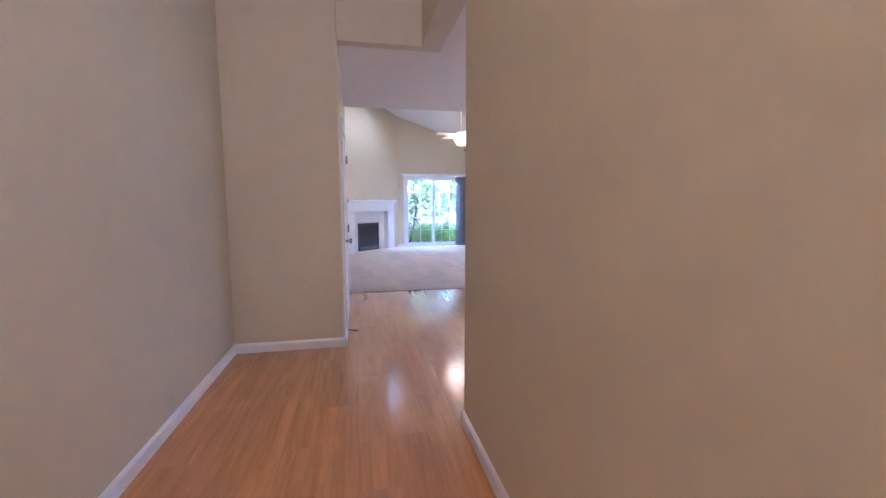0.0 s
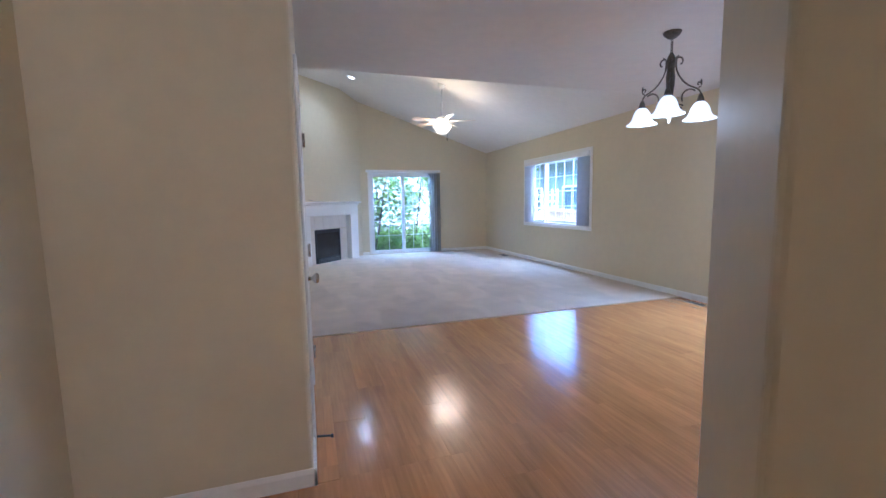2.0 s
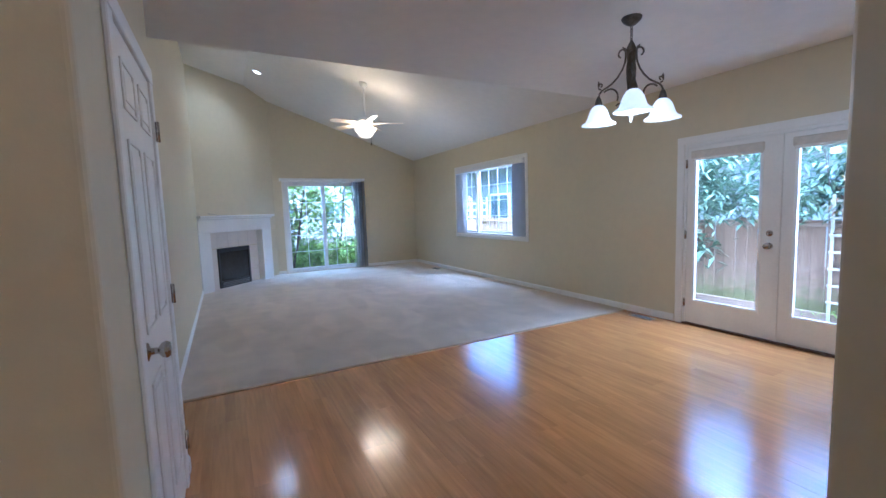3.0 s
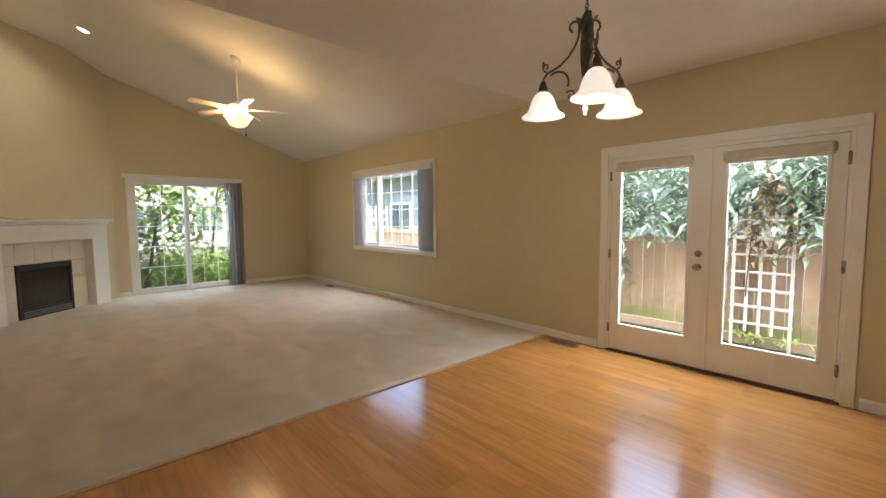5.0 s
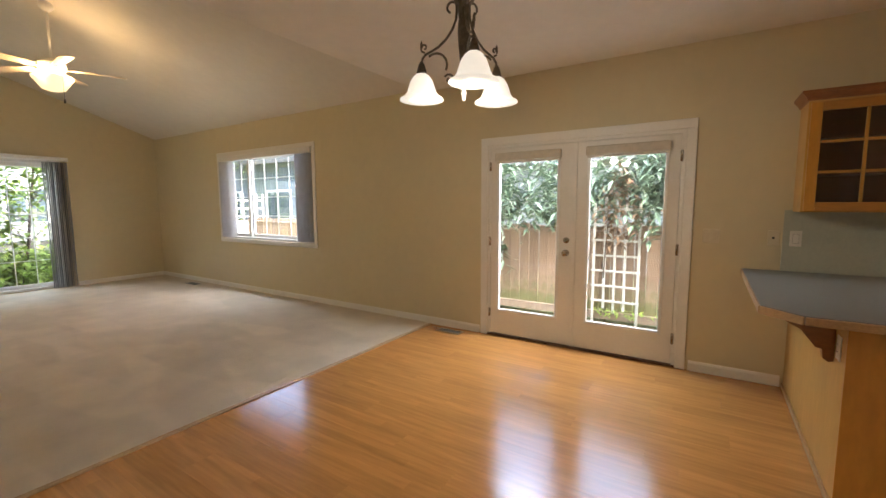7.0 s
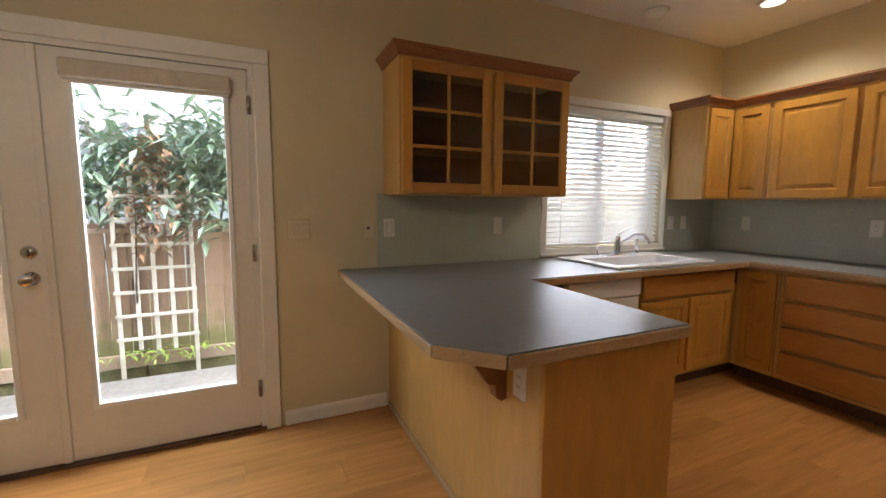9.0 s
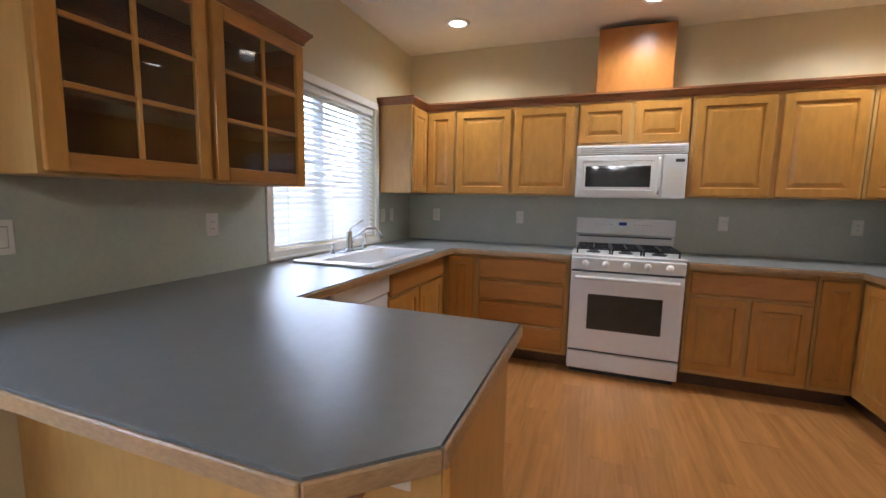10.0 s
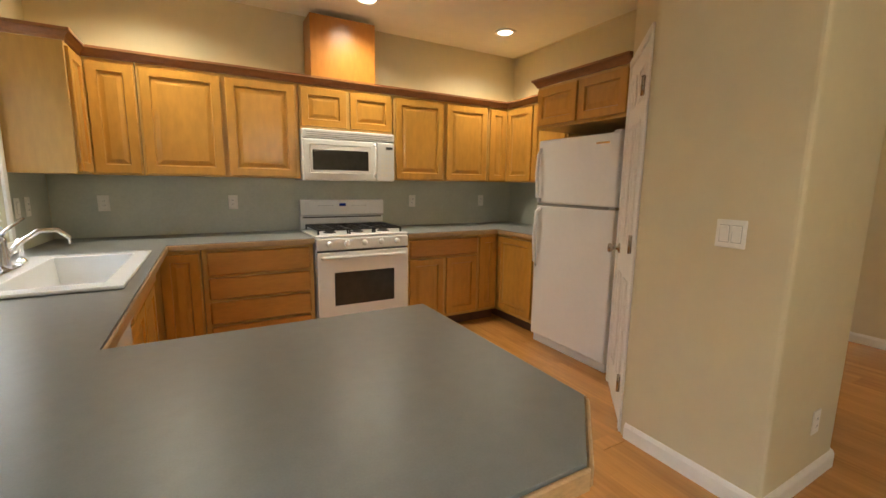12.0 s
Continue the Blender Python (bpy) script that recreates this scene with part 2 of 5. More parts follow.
BARK = mat("bark", (0.09, 0.065, 0.05), 0.9, vary=0.4, scale=12, bump=0.6, bump_scale=40)
GROUND = mat("soil_and_grass", (0.13, 0.16, 0.06), 0.95, vary=0.5, scale=0.8, bump=0.8, bump_scale=20)
CONCRETE = mat("concrete", (0.20, 0.19, 0.17), 0.9, vary=0.2, scale=3, bump=0.3)
SIDING = mat("grey_siding", (0.23, 0.25, 0.27), 0.7, vary=0.08, scale=2, island=0.2)
SIDING2 = mat("pale_siding", (0.33, 0.335, 0.33), 0.7, vary=0.06, scale=2, island=0.2)
ROOFING = mat("roof_shingle", (0.19, 0.18, 0.17), 0.9, vary=0.35, scale=9, bump=0.5)
OUTGLASS = mat("far_window_glass", (0.07, 0.09, 0.10), 0.08, vary=0.2)


# ---- builders ----
def box(bm, a, b, bevel=0.0, m=None, seg=1):
    lo, hi = [min(p, q) for p, q in zip(a, b)], [max(p, q) for p, q in zip(a, b)]
    vs = bmesh.ops.create_cube(bm, size=1.0)["verts"]
    for v in vs:
        v.co = Vector([lo[i] + (v.co[i] + 0.5) * (hi[i] - lo[i]) for i in range(3)])
    if bevel:
        es = list({e for v in vs for e in v.link_edges})
        got = bmesh.ops.bevel(bm, geom=es, offset=bevel, segments=seg, profile=0.5, affect="EDGES")
        vs = list({v for f in got["faces"] for v in f.verts})
    if m is not None:
        bmesh.ops.transform(bm, matrix=m, verts=vs)
    return vs


def solid(boxes, bevel=0.0, seg=1):
    bm = bmesh.new()
    for a, b in boxes:
        box(bm, a, b, bevel, seg=seg)
    return bm


def prism(points, z0, z1, bm=None):
    """A closed block on a footprint that runs counter-clockwise."""
    bm = bm or bmesh.new()
    lo = [bm.verts.new((x, y, z0)) for x, y in points]
    hi = [bm.verts.new((x, y, z1)) for x, y in points]
    bm.faces.new(hi)
    bm.faces.new(lo[::-1])
    n = len(points)
    for i in range(n):
        bm.faces.new((lo[i], lo[(i + 1) % n], hi[(i + 1) % n], hi[i]))
    return bm


def sheet(us, vs, keep, depth, place):
    """A slab made of the kept cells of a grid; place turns (u, v, w) into the world, w from 0 to depth."""
    bm = bmesh.new()
    made = {}

    def vert(i, j, k):
        if (i, j, k) not in made:
            made[i, j, k] = bm.verts.new(place(us[i], vs[j], depth * k))
        return made[i, j, k]
    cells = {(i, j) for i in range(len(us) - 1) for j in range(len(vs) - 1) if keep((us[i] + us[i + 1]) / 2, (vs[j] + vs[j + 1]) / 2)}
    for i, j in cells:
        q = ((i, j), (i + 1, j), (i + 1, j + 1), (i, j + 1))
        bm.faces.new([vert(*p, 0) for p in q[::-1]])
        bm.faces.new([vert(*p, 1) for p in q])
        for d, e in (((0, -1), (0, 1)), ((1, 0), (1, 2)), ((0, 1), (2, 3)), ((-1, 0), (3, 0))):
            if (i + d[0], j + d[1]) not in cells:
                p, r = q[e[0]], q[e[1]]
                bm.faces.new((vert(*p, 0), vert(*r, 0), vert(*r, 1), vert(*p, 1)))
    bmesh.ops.recalc_face_normals(bm, faces=bm.faces)
    return bm


def lathe(profile, n=24, centre=(0, 0, 0), bm=None, m=None):
    """Turned shape: profile is (radius, height) from bottom to top."""
    bm = bm or bmesh.new()
    rings = []
    for r, z in profile:
        ring = []
        for k in range(n):
            a = 2 * math.pi * k / n
            p = Vector((r * math.cos(a), r * math.sin(a), z))
            ring.append(bm.verts.new((m @ p if m else p) + Vector(centre)))
        rings.append(ring)
    for a, b in zip(rings, rings[1:]):
        for k in range(n):
            bm.faces.new((a[k], a[(k + 1) % n], b[(k + 1) % n], b[k]))
    for ring, flip in ((rings[0], True), (rings[-1], False)):
        if profile[0 if flip else -1][0] > 1e-4:
            bm.faces.new(ring[::-1] if flip else ring)
    bmesh.ops.remove_doubles(bm, verts=[v for ring in rings for v in ring], dist=1e-5)
    for f in bm.faces:
        f.smooth = True
    return bm


def tube(points, r, n=8, bm=None, r_end=None):
    bm = bm or bmesh.new()
    pts = [Vector(p) for p in points]
    rings = []
    for i, p in enumerate(pts):
        d = (pts[min(i + 1, len(pts) - 1)] - pts[max(i - 1, 0)]).normalized()
        u = d.cross(Vector((0.13, 0.31, 0.94)) if abs(d.z) < 0.9 else Vector((1, 0.1, 0))).normalized()
        w = d.cross(u)
        rr = r + ((r_end if r_end is not None else r) - r) * i / max(1, len(pts) - 1)
        rings.append([bm.verts.new(p + rr * (math.cos(2 * math.pi * k / n) * u + math.sin(2 * math.pi * k / n) * w)) for k in range(n)])
    for a, b in zip(rings, rings[1:]):
        for k in range(n):
            f = bm.faces.new((a[k], a[(k + 1) % n], b[(k + 1) % n], b[k]))
            f.smooth = True
    bm.faces.new(rings[0][::-1])
    bm.faces.new(rings[-1])
    return bm


ROOT = {}


def mesh_of(name, bm, material):
    me = bpy.data.meshes.new(name)
    bm.to_mesh(me)
    bm.free()
    me.materials.append(material)
    return me


def structure(name, bm, material, label="", category=""):
    ob = new(name, mesh_of(name, bm, material))
    ROOT[ob] = Vector((0, 0, 0))
    return tagged(ob, label, category, kind="structure")


def thing(name, base, label, category, group="", kind=""):
    ob = new(name)
    ob.empty_display_size = 0.1
    ob.location = base
    ROOT[ob] = Vector(base)
    return tagged(ob, label, category, group, kind)


def single(name, bm, material, base, label, category, group="", kind=""):
    for v in bm.verts:
        v.co -= Vector(base)
    ob = new(name, mesh_of(name, bm, material))
    ob.location = base
    ROOT[ob] = Vector(base)
    return tagged(ob, label, category, group, kind)


def part(name, bm, material, parent, label=""):
    o = ROOT[parent]
    for v in bm.verts:
        v.co -= o
    ob = new(name, mesh_of(name, bm, material))
    ob.parent = parent
    ROOT[ob] = o
    return tagged(ob, label)


def face_frame(origin, out):
    """Pose of a local frame: u along the face to the right as seen from outside, v up, w outward."""
    w = Vector(out).normalized()
    u = Vector((0, 0, 1)).cross(w)
    return Matrix.Translation(origin) @ Matrix(((u.x, 0, w.x, 0), (u.y, 0, w.y, 0), (0, 1, 0, 0), (0, 0, 0, 1)))


def panel(w, h, m, t=0.02, rail=0.055, raised=True, soft=0.003):
    """A raised-panel door or a drawer front of width w and height h."""
    bm = bmesh.new()
    box(bm, (0.0015, 0.0015, 0), (w - 0.0015, h - 0.0015, t), soft)
    if raised:
        bm.faces.ensure_lookup_table()
        f = max((f for f in bm.faces if f.normal.z > 0.9), key=lambda f: f.calc_area())
        r = min(rail, w * 0.28, h * 0.28)
        for th, dep in ((r - 0.003, 0), (0.006, -0.013), (0.008, 0), (min(0.028, w * 0.09), 0.007)):
            bmesh.ops.inset_region(bm, faces=[f], thickness=th, depth=0, use_even_offset=True)
            if dep:
                for v in f.verts:
                    v.co.z += dep
    bmesh.ops.transform(bm, matrix=m, verts=bm.verts)
    return bm


def plain(a, b, m, bevel=0.0):
    bm = bmesh.new()
    box(bm, a, b, bevel)
    bmesh.ops.transform(bm, matrix=m, verts=bm.verts)
    return bm


# ---- setting ----
E, N, S, CEILING = 5.13, 13.16, 0.13, 2.68
FD = (3.98, 5.775, 0.0, 2.015)
LW = (8.53, 10.87, 0.86, 2.23)
KW = (0.84, 2.04, 0.97, 2.03)
SL = (1.83, 3.61, 0.02, 2.16)
OPEN_E = (FD, LW, KW)


def wall_with(name, u0, u1, z1, openings, place, depth, label):
    us = sorted({u0, u1, *[o[0] for o in openings], *[o[1] for o in openings]})
    zs = sorted({-0.3, z1, *[o[2] for o in openings], *[o[3] for o in openings]})
    return structure(name, sheet(us, zs, lambda u, z: not any(o[0] < u < o[1] and o[2] < z < o[3] for o in openings), depth, place), WALL, label)


wall_with("wall_east", -0.02, N + 0.15, 2.75, OPEN_E, lambda u, z, w: (E + w, u, z), 0.15, "cream painted wall with French doors and windows")
wall_with("wall_north", 0.12, E, 4.7, (SL,), lambda u, z, w: (u, N + w, z), 0.15, "cream painted gable wall with sliding glass door")
structure("wall_south", solid([((1.06, S - 0.15, -0.3), (E, S, 2.8))]), WALL, "cream painted kitchen wall")
structure("wall_living_west", solid([((-0.02, 6.56, -0.3), (0.12, N + 0.15, 4.7))], 0.012, 2), WALL, "cream painted wall with rounded corner")
structure("wall_fireplace", prism([(0.12, 11.683), (1.597, N), (0.12, N)], -0.3, 4.7), WALL, "cream painted corner wall behind the fireplace")
structure("wall_passage", solid([((-1.3, 5.5, -0.3), (-1.2, 6.56, 2.8)), ((-1.3, 6.56, -0.3), (-0.02, 6.66, 2.8))]), WALL, "cream painted passage walls")
structure("wall_closet", solid([((-1.3, 4.16, -0.3), (0.27, 5.5, 3.9))], 0.018, 3), WALL, "tan painted closet walls with rounded corners")
structure("wall_entry_west", solid([((-0.85, -1.3, -0.3), (-0.67, 4.16, 3.9))]), WALL, "tan painted entry wall")
wall_with("wall_entry_south", -0.70, 1.15, 3.9, ((-0.3, 0.7, 0.02, 2.35),), lambda u, z, w: (u, -1.3 - w, z), 0.15, "tan painted entry wall with a door")
pantry_points = [(1.0, -1.3), (1.15, -1.3), (1.15, 2.16), (1.85, 2.16), (2.33, 2.64), (2.33, 3.277), (1.65, 3.277), (1.0, 2.635)]
bm = prism(pantry_points, -0.3, 2.68)
bmesh.ops.bevel(bm, geom=[e for e in bm.edges if abs(e.verts[0].co.z - e.verts[1].co.z) > 1 and e.verts[0].co.y > 2.5], offset=0.02, segments=3, profile=0.5, affect="EDGES")
structure("wall_pantry", bm, WALL, "cream painted pantry walls with rounded corners")
structure("wall_entry_header", prism([(0.27, 4.16), (1.0, 4.16), (1.0, 2.75), (1.0, -1.3), (1.18, -1.3), (1.18, 4.28), (0.27, 4.28)], 2.68, 3.9), WALL, "tan painted header above the entry opening")
structure("entry_ceiling", solid([((-0.85, -1.45, 3.9), (1.2, 4.3, 4.0))]), CEIL, "painted entry ceiling")
us, vs = [-1.3, 0.27, 1.18, E + 0.15], [-0.02, 2.75, 4.28, 6.6]
structure("ceiling", sheet(us, vs, lambda x, y: not (x < 1.18 and y < 4.28) or (x < 0.27 and y > 5.4), 0.12, lambda u, v, w: (u, v, CEILING + w)), CEIL, "off-white textured flat ceiling")
# vaulted ceiling of the living room
RIDGE_X, RIDGE_Z, EAVE_Z = 1.10, 4.10, 2.72
bm = bmesh.new()
prof = [(E + 0.15, EAVE_Z - 0.055), (RIDGE_X, RIDGE_Z), (-0.1, RIDGE_Z), (-0.1, RIDGE_Z + 0.15), (RIDGE_X, RIDGE_Z + 0.15), (E + 0.15, EAVE_Z + 0.1)]
a = [bm.verts.new((x, 6.55, z)) for x, z in prof]
b = [bm.verts.new((x, N + 0.2, z)) for x, z in prof]
bm.faces.new(a)
bm.faces.new(b[::-1])
for k in range(6):
    bm.faces.new((a[k], b[k], b[(k + 1) % 6], a[(k + 1) % 6]))
bmesh.ops.recalc_face_normals(bm, faces=bm.faces)
structure("vaulted_ceiling", bm, CEIL, "off-white textured vaulted ceiling")
structure("gable_wall", solid([((-0.1, 6.52, 2.80), (E + 0.1, 6.6, 4.3))]), WALL, "painted wall above the flat ceiling's edge")

# floors
floor = structure("floor", solid([((-1.3, -1.45, -0.1), (E + 0.15, 6.5, -0.006))]), JOINT, "honey-coloured laminate plank floor")
bm = bmesh.new()
bmesh.ops.create_grid(bm, x_segments=60, y_segments=70, size=1)
for v in bm.verts:
    v.co = Vector((-0.02 + (v.co.x + 1) / 2 * 5.17, 6.52 + (v.co.y + 1) / 2 * 6.66, 0))
    v.co.z = 0.010 + 0.003 * noise.noise(v.co * 2.5)
for v in [v for v in bm.verts if v.co.y < 6.53]:
    v.co.z = -0.004
structure("carpet", bm, CARPET, "pale beige wall-to-wall carpet with vacuum marks")
structure("subfloor_living", solid([((-0.02, 6.5, -0.1), (E + 0.1, N + 0.1, -0.004))]), JOINT, "subfloor under carpet")
single("transition_strip", solid([((0.12, 6.495, -0.004), (E - 0.02, 6.53, 0.009))], 0.004), EDGE, (2.6, 6.51, 0), "thin wooden strip between laminate and carpet", "floor strip")


def skirting(path, h=0.085, t=0.014):
    """Baseboards along straight runs (x0, y0, x1, y1), wall on the left-hand side."""
    for x0, y0, x1, y1 in path:
        d = Vector((x1 - x0, y1 - y0, 0))
        ln = d.length
        m = Matrix.Translation((x0, y0, 0)) @ Matrix.Rotation(math.atan2(d.y, d.x), 4, "Z")
        bm = bmesh.new()
        pr = [(0, 0.0), (-t, 0.0), (-t, h - 0.02), (-t * 0.55, h - 0.006), (-t * 0.3, h), (0, h)]
        a = [bm.verts.new(m @ Vector((0, y, z))) for y, z in pr]
        b = [bm.verts.new(m @ Vector((ln, y, z))) for y, z in pr]
        bm.faces.new(a)
        bm.faces.new(b[::-1])
        for k in range(len(pr)):
            bm.faces.new((a[k], b[k], b[(k + 1) % len(pr)], a[(k + 1) % len(pr)]))
        bmesh.ops.recalc_face_normals(bm, faces=bm.faces)
        structure("baseboard", bm, TRIM, "white painted baseboard")


skirting([(-0.67, -1.3, -0.67, 4.16), (-0.67, 4.16, 0.284, 4.16), (0.27, 4.146, 0.27, 4.44), (0.27, 5.46, 0.27, 5.514), (-0.02, 6.56, 0.12, 6.56), (0.12, 6.546, 0.12, 11.5),
          (1.60, N, 1.77, N), (3.76, N, E, N), (E, N, E, 5.87), (E, 3.88, E, 3.27), (2.344, 3.277, 1.644, 3.277), (1.652, 3.279, 0.998, 2.633), (1.0, 2.641, 1.0, -1.3), (2.33, 2.66, 2.33, 3.29)])


# ---- doors and windows ----
def knob_set(parent, m, kind="knob"):
    """Round knob on a rose, on the face whose frame is m."""
    bm = lathe([(0.032, 0.0), (0.032, 0.006), (0.012, 0.012), (0.011, 0.035), (0.026, 0.046), (0.030, 0.058), (0.024, 0.070), (0.0, 0.073)], 18)
    bmesh.ops.transform(bm, matrix=m, verts=bm.verts)
    return part("door_knob", bm, NICKEL, parent, "satin nickel round knob")


def hinge(parent, m):
    bm = bmesh.new()
    box(bm, (-0.011, -0.042, 0), (0.011, 0.042, 0.003))
    lathe([(0.009, -0.047), (0.009, 0.047)], 10, (0, 0, 0.008), bm, Matrix.Rotation(radians(-90), 4, "X"))
    bmesh.ops.transform(bm, matrix=m, verts=bm.verts)
    part("hinge", bm, NICKEL, parent, "satin nickel hinge")


def casing(name, m, w, h, cw=0.09, t=0.018, sides=3):
    """Trim round an opening of width w and height h (local frame m at its lower left)."""
    bm = bmesh.new()
    bars = [((-cw, 0, 0), (0, h, t)), ((w, 0, 0), (w + cw, h, t)), ((-cw, h, 0), (w + cw, h + cw, t + 0.002))]
    if sides == 4:
        bars.append(((-cw, -cw, 0), (w + cw, 0, t + 0.002)))
    for a, b in bars:
        box(bm, a, b, 0.004)
    bmesh.ops.transform(bm, matrix=m, verts=bm.verts)
    return structure(name, bm, TRIM, "white painted door or window casing")


# French doors in the east wall; local u runs towards the south as seen from inside
fw = FD[1] - FD[0]
M = face_frame((E, FD[1], 0), (-1, 0, 0))
casing("trim", M, fw, FD[3], 0.078)
frame_bm = bmesh.new()
for a, b in (((0, 0, -0.15), (0.028, FD[3], 0)), ((fw - 0.028, 0, -0.15), (fw, FD[3], 0)), ((0.028, FD[3] - 0.03, -0.15), (fw - 0.028, FD[3], 0)),
             ((0.028, 0.012, -0.10), (0.044, FD[3] - 0.03, -0.055)), ((fw - 0.044, 0.012, -0.10), (fw - 0.028, FD[3] - 0.03, -0.055)), ((0.044, FD[3] - 0.046, -0.10), (fw - 0.044, FD[3] - 0.03, -0.055))):
    box(frame_bm, a, b)
bmesh.ops.transform(frame_bm, matrix=M, verts=frame_bm.verts)
structure("door_jamb", frame_bm, TRIM, "white painted door jamb")
structure("threshold", plain((0.0, -0.02, -0.17), (fw, 0.018, 0.012), M, 0.004), DARKWOOD, "dark metal and wood threshold")


def french_leaf(u0, u1, hinge_left, lock):
    leaf = thing("french_door", M @ Vector((u0, 0.02, -0.02)), "white painted full-glass French door, closed" + (", with knob and deadbolt" if lock else ""), "door", "French doors")
    w, z0, z1, d0, d1 = u1 - u0, 0.024, FD[3] - 0.034, -0.052, -0.008
    bm = bmesh.new()
    gl, gr, gb, gt = u0 + (0.09 if lock else 0.135), u1 - (0.15 if lock else 0.105), 0.29, 1.90
    for a, b in (((u0, z0, d0), (gl, z1, d1)), ((gr, z0, d0), (u1, z1, d1)), ((gl, z0, d0), (gr, gb, d1)), ((gl, gt, d0), (gr, z1, d1))):
        box(bm, a, b)
    bmesh.ops.transform(bm, matrix=M, verts=bm.verts)
    part("leaf", bm, DOORW, leaf)
    bm = bmesh.new()
    for a, b in (((gl - 0.018, gb - 0.018, d1), (gl + 0.008, gt + 0.018, d1 + 0.009)), ((gr - 0.008, gb - 0.018, d1), (gr + 0.018, gt + 0.018, d1 + 0.009)),
                 ((gl + 0.008, gb - 0.018, d1), (gr - 0.008, gb + 0.008, d1 + 0.009)), ((gl + 0.008, gt - 0.008, d1), (gr - 0.008, gt + 0.018, d1 + 0.009))):
        box(bm, a, b, 0.003)
    bmesh.ops.transform(bm, matrix=M, verts=bm.verts)
    part("glazing_bead", bm, VINYL, leaf)
    pane = part("pane", plain((gl, gb, -0.034), (gr, gt, -0.028), M), GLASS, leaf, "clear glass pane")
    pane.visible_shadow = False
    shade = part("roller_shade", plain((gl - 0.03, gt - 0.055, d1 + 0.009), (gr + 0.03, gt + 0.03, d1 + 0.05), M, 0.008), FABRIC, leaf, "rolled-up beige fabric shade")
    part("hem_bar", plain((gl - 0.02, gt - 0.072, d1 + 0.012), (gr + 0.02, gt - 0.055, d1 + 0.03), M, 0.003), FABRIC, shade)
    hx = u0 - 0.006 if hinge_left else u1 + 0.006
    for z in (0.25, 1.02, 1.80):
        hinge(leaf, M @ Matrix.Translation((hx, z, 0.001)))
    if lock:
        kx = u1 - 0.06
        knob_set(leaf, M @ Matrix.Translation((kx, 0.94, d1)))
        bm = lathe([(0.030, 0), (0.030, 0.008), (0.024, 0.014), (0.0, 0.015)], 18)
        box(bm, (-0.005, -0.018, 0.014), (0.005, 0.018, 0.03), 0.002)
        bmesh.ops.transform(bm, matrix=M @ Matrix.Translation((kx, 1.06, d1)), verts=bm.verts)
        part("deadbolt", bm, NICKEL, leaf, "satin nickel deadbolt")
        part("astragal", plain((u1 - 0.004, 0.024, d1 + 0.001), (u1 + 0.03, z1, d1 + 0.014), M, 0.003), DOORW, leaf)
    return leaf


french_leaf(0.032, fw / 2 - 0.003, True, True)
french_leaf(fw / 2 + 0.003, fw - 0.032, False, False)

# living-room window
lw, lh = LW[1] - LW[0], LW[3] - LW[2]
M = face_frame((E, LW[1], LW[2]), (-1, 0, 0))
casing("trim", M, lw, lh, 0.065, 0.016, 4)
win = tagged(thing("window_1", M @ Vector((lw / 2, 0, -0.08)), "white vinyl sliding window with grid bars", "window"), kind="structure")


def sash(parent, m, u0, u1, v0, v1, d, bars_u, bars_v, fr=0.045, name="sash"):
    bm = bmesh.new()
    for a, b in (((u0, v0, d - 0.02), (u0 + fr, v1, d + 0.02)), ((u1 - fr, v0, d - 0.02), (u1, v1, d + 0.02)), ((u0 + fr, v0, d - 0.02), (u1 - fr, v0 + fr, d + 0.02)), ((u0 + fr, v1 - fr, d - 0.02), (u1 - fr, v1, d + 0.02))):
        box(bm, a, b, 0.004)
    bmesh.ops.transform(bm, matrix=m, verts=bm.verts)
    s = part(name, bm, VINYL, parent)
    p = part("pane", plain((u0 + fr, v0 + fr, d - 0.003), (u1 - fr, v1 - fr, d + 0.003), m), GLASS, s, "clear glass pane")
    p.visible_shadow = False
    for k in range(1, bars_u):
        u = u0 + fr + (u1 - u0 - 2 * fr) * k / bars_u
        part("grid_bar", plain((u - 0.007, v0 + fr, d - 0.010), (u + 0.007, v1 - fr, d - 0.004), m), VINYL, s)
    for k in range(1, bars_v):
        v = v0 + fr + (v1 - v0 - 2 * fr) * k / bars_v
        part("grid_bar", plain((u0 + fr, v - 0.007, d - 0.016), (u1 - fr, v + 0.007, d - 0.011), m), VINYL, s)


bm = bmesh.new()
for a, b in (((0, 0, -0.15), (0.03, lh, -0.02)), ((lw - 0.03, 0, -0.15), (lw, lh, -0.02)), ((0.03, 0, -0.15), (lw - 0.03, 0.03, -0.02)), ((0.03, lh - 0.03, -0.15), (lw - 0.03, lh, -0.02))):
    box(bm, a, b)
bmesh.ops.transform(bm, matrix=M, verts=bm.verts)
part("window_frame", bm, VINYL, win)
sash(win, M, 0.035, 0.72, 0.035, lh - 0.035, -0.08, 3, 4)
sash(win, M, 0.69, lw - 0.035, 0.035, lh - 0.035, -0.125, 5, 4)


def vane_stack(name, m, u0, u1, v0, v1, n, w, label, vane=VBLIND2):
    t = thing(name, m @ Vector(((u0 + u1) / 2, v0, w)), label, "blinds")
    for k in range(n):
        u = u0 + (u1 - u0) * (k + 0.5) / n
        mm = m @ Matrix.Translation((u, 0, w)) @ Matrix.Rotation(radians(66 + 5 * math.sin(k * 2.3)), 4, "Y")
        part("vane", plain((-0.042, v0, -0.0015), (0.042, v1, 0.0015), mm), vane, t)
    return t


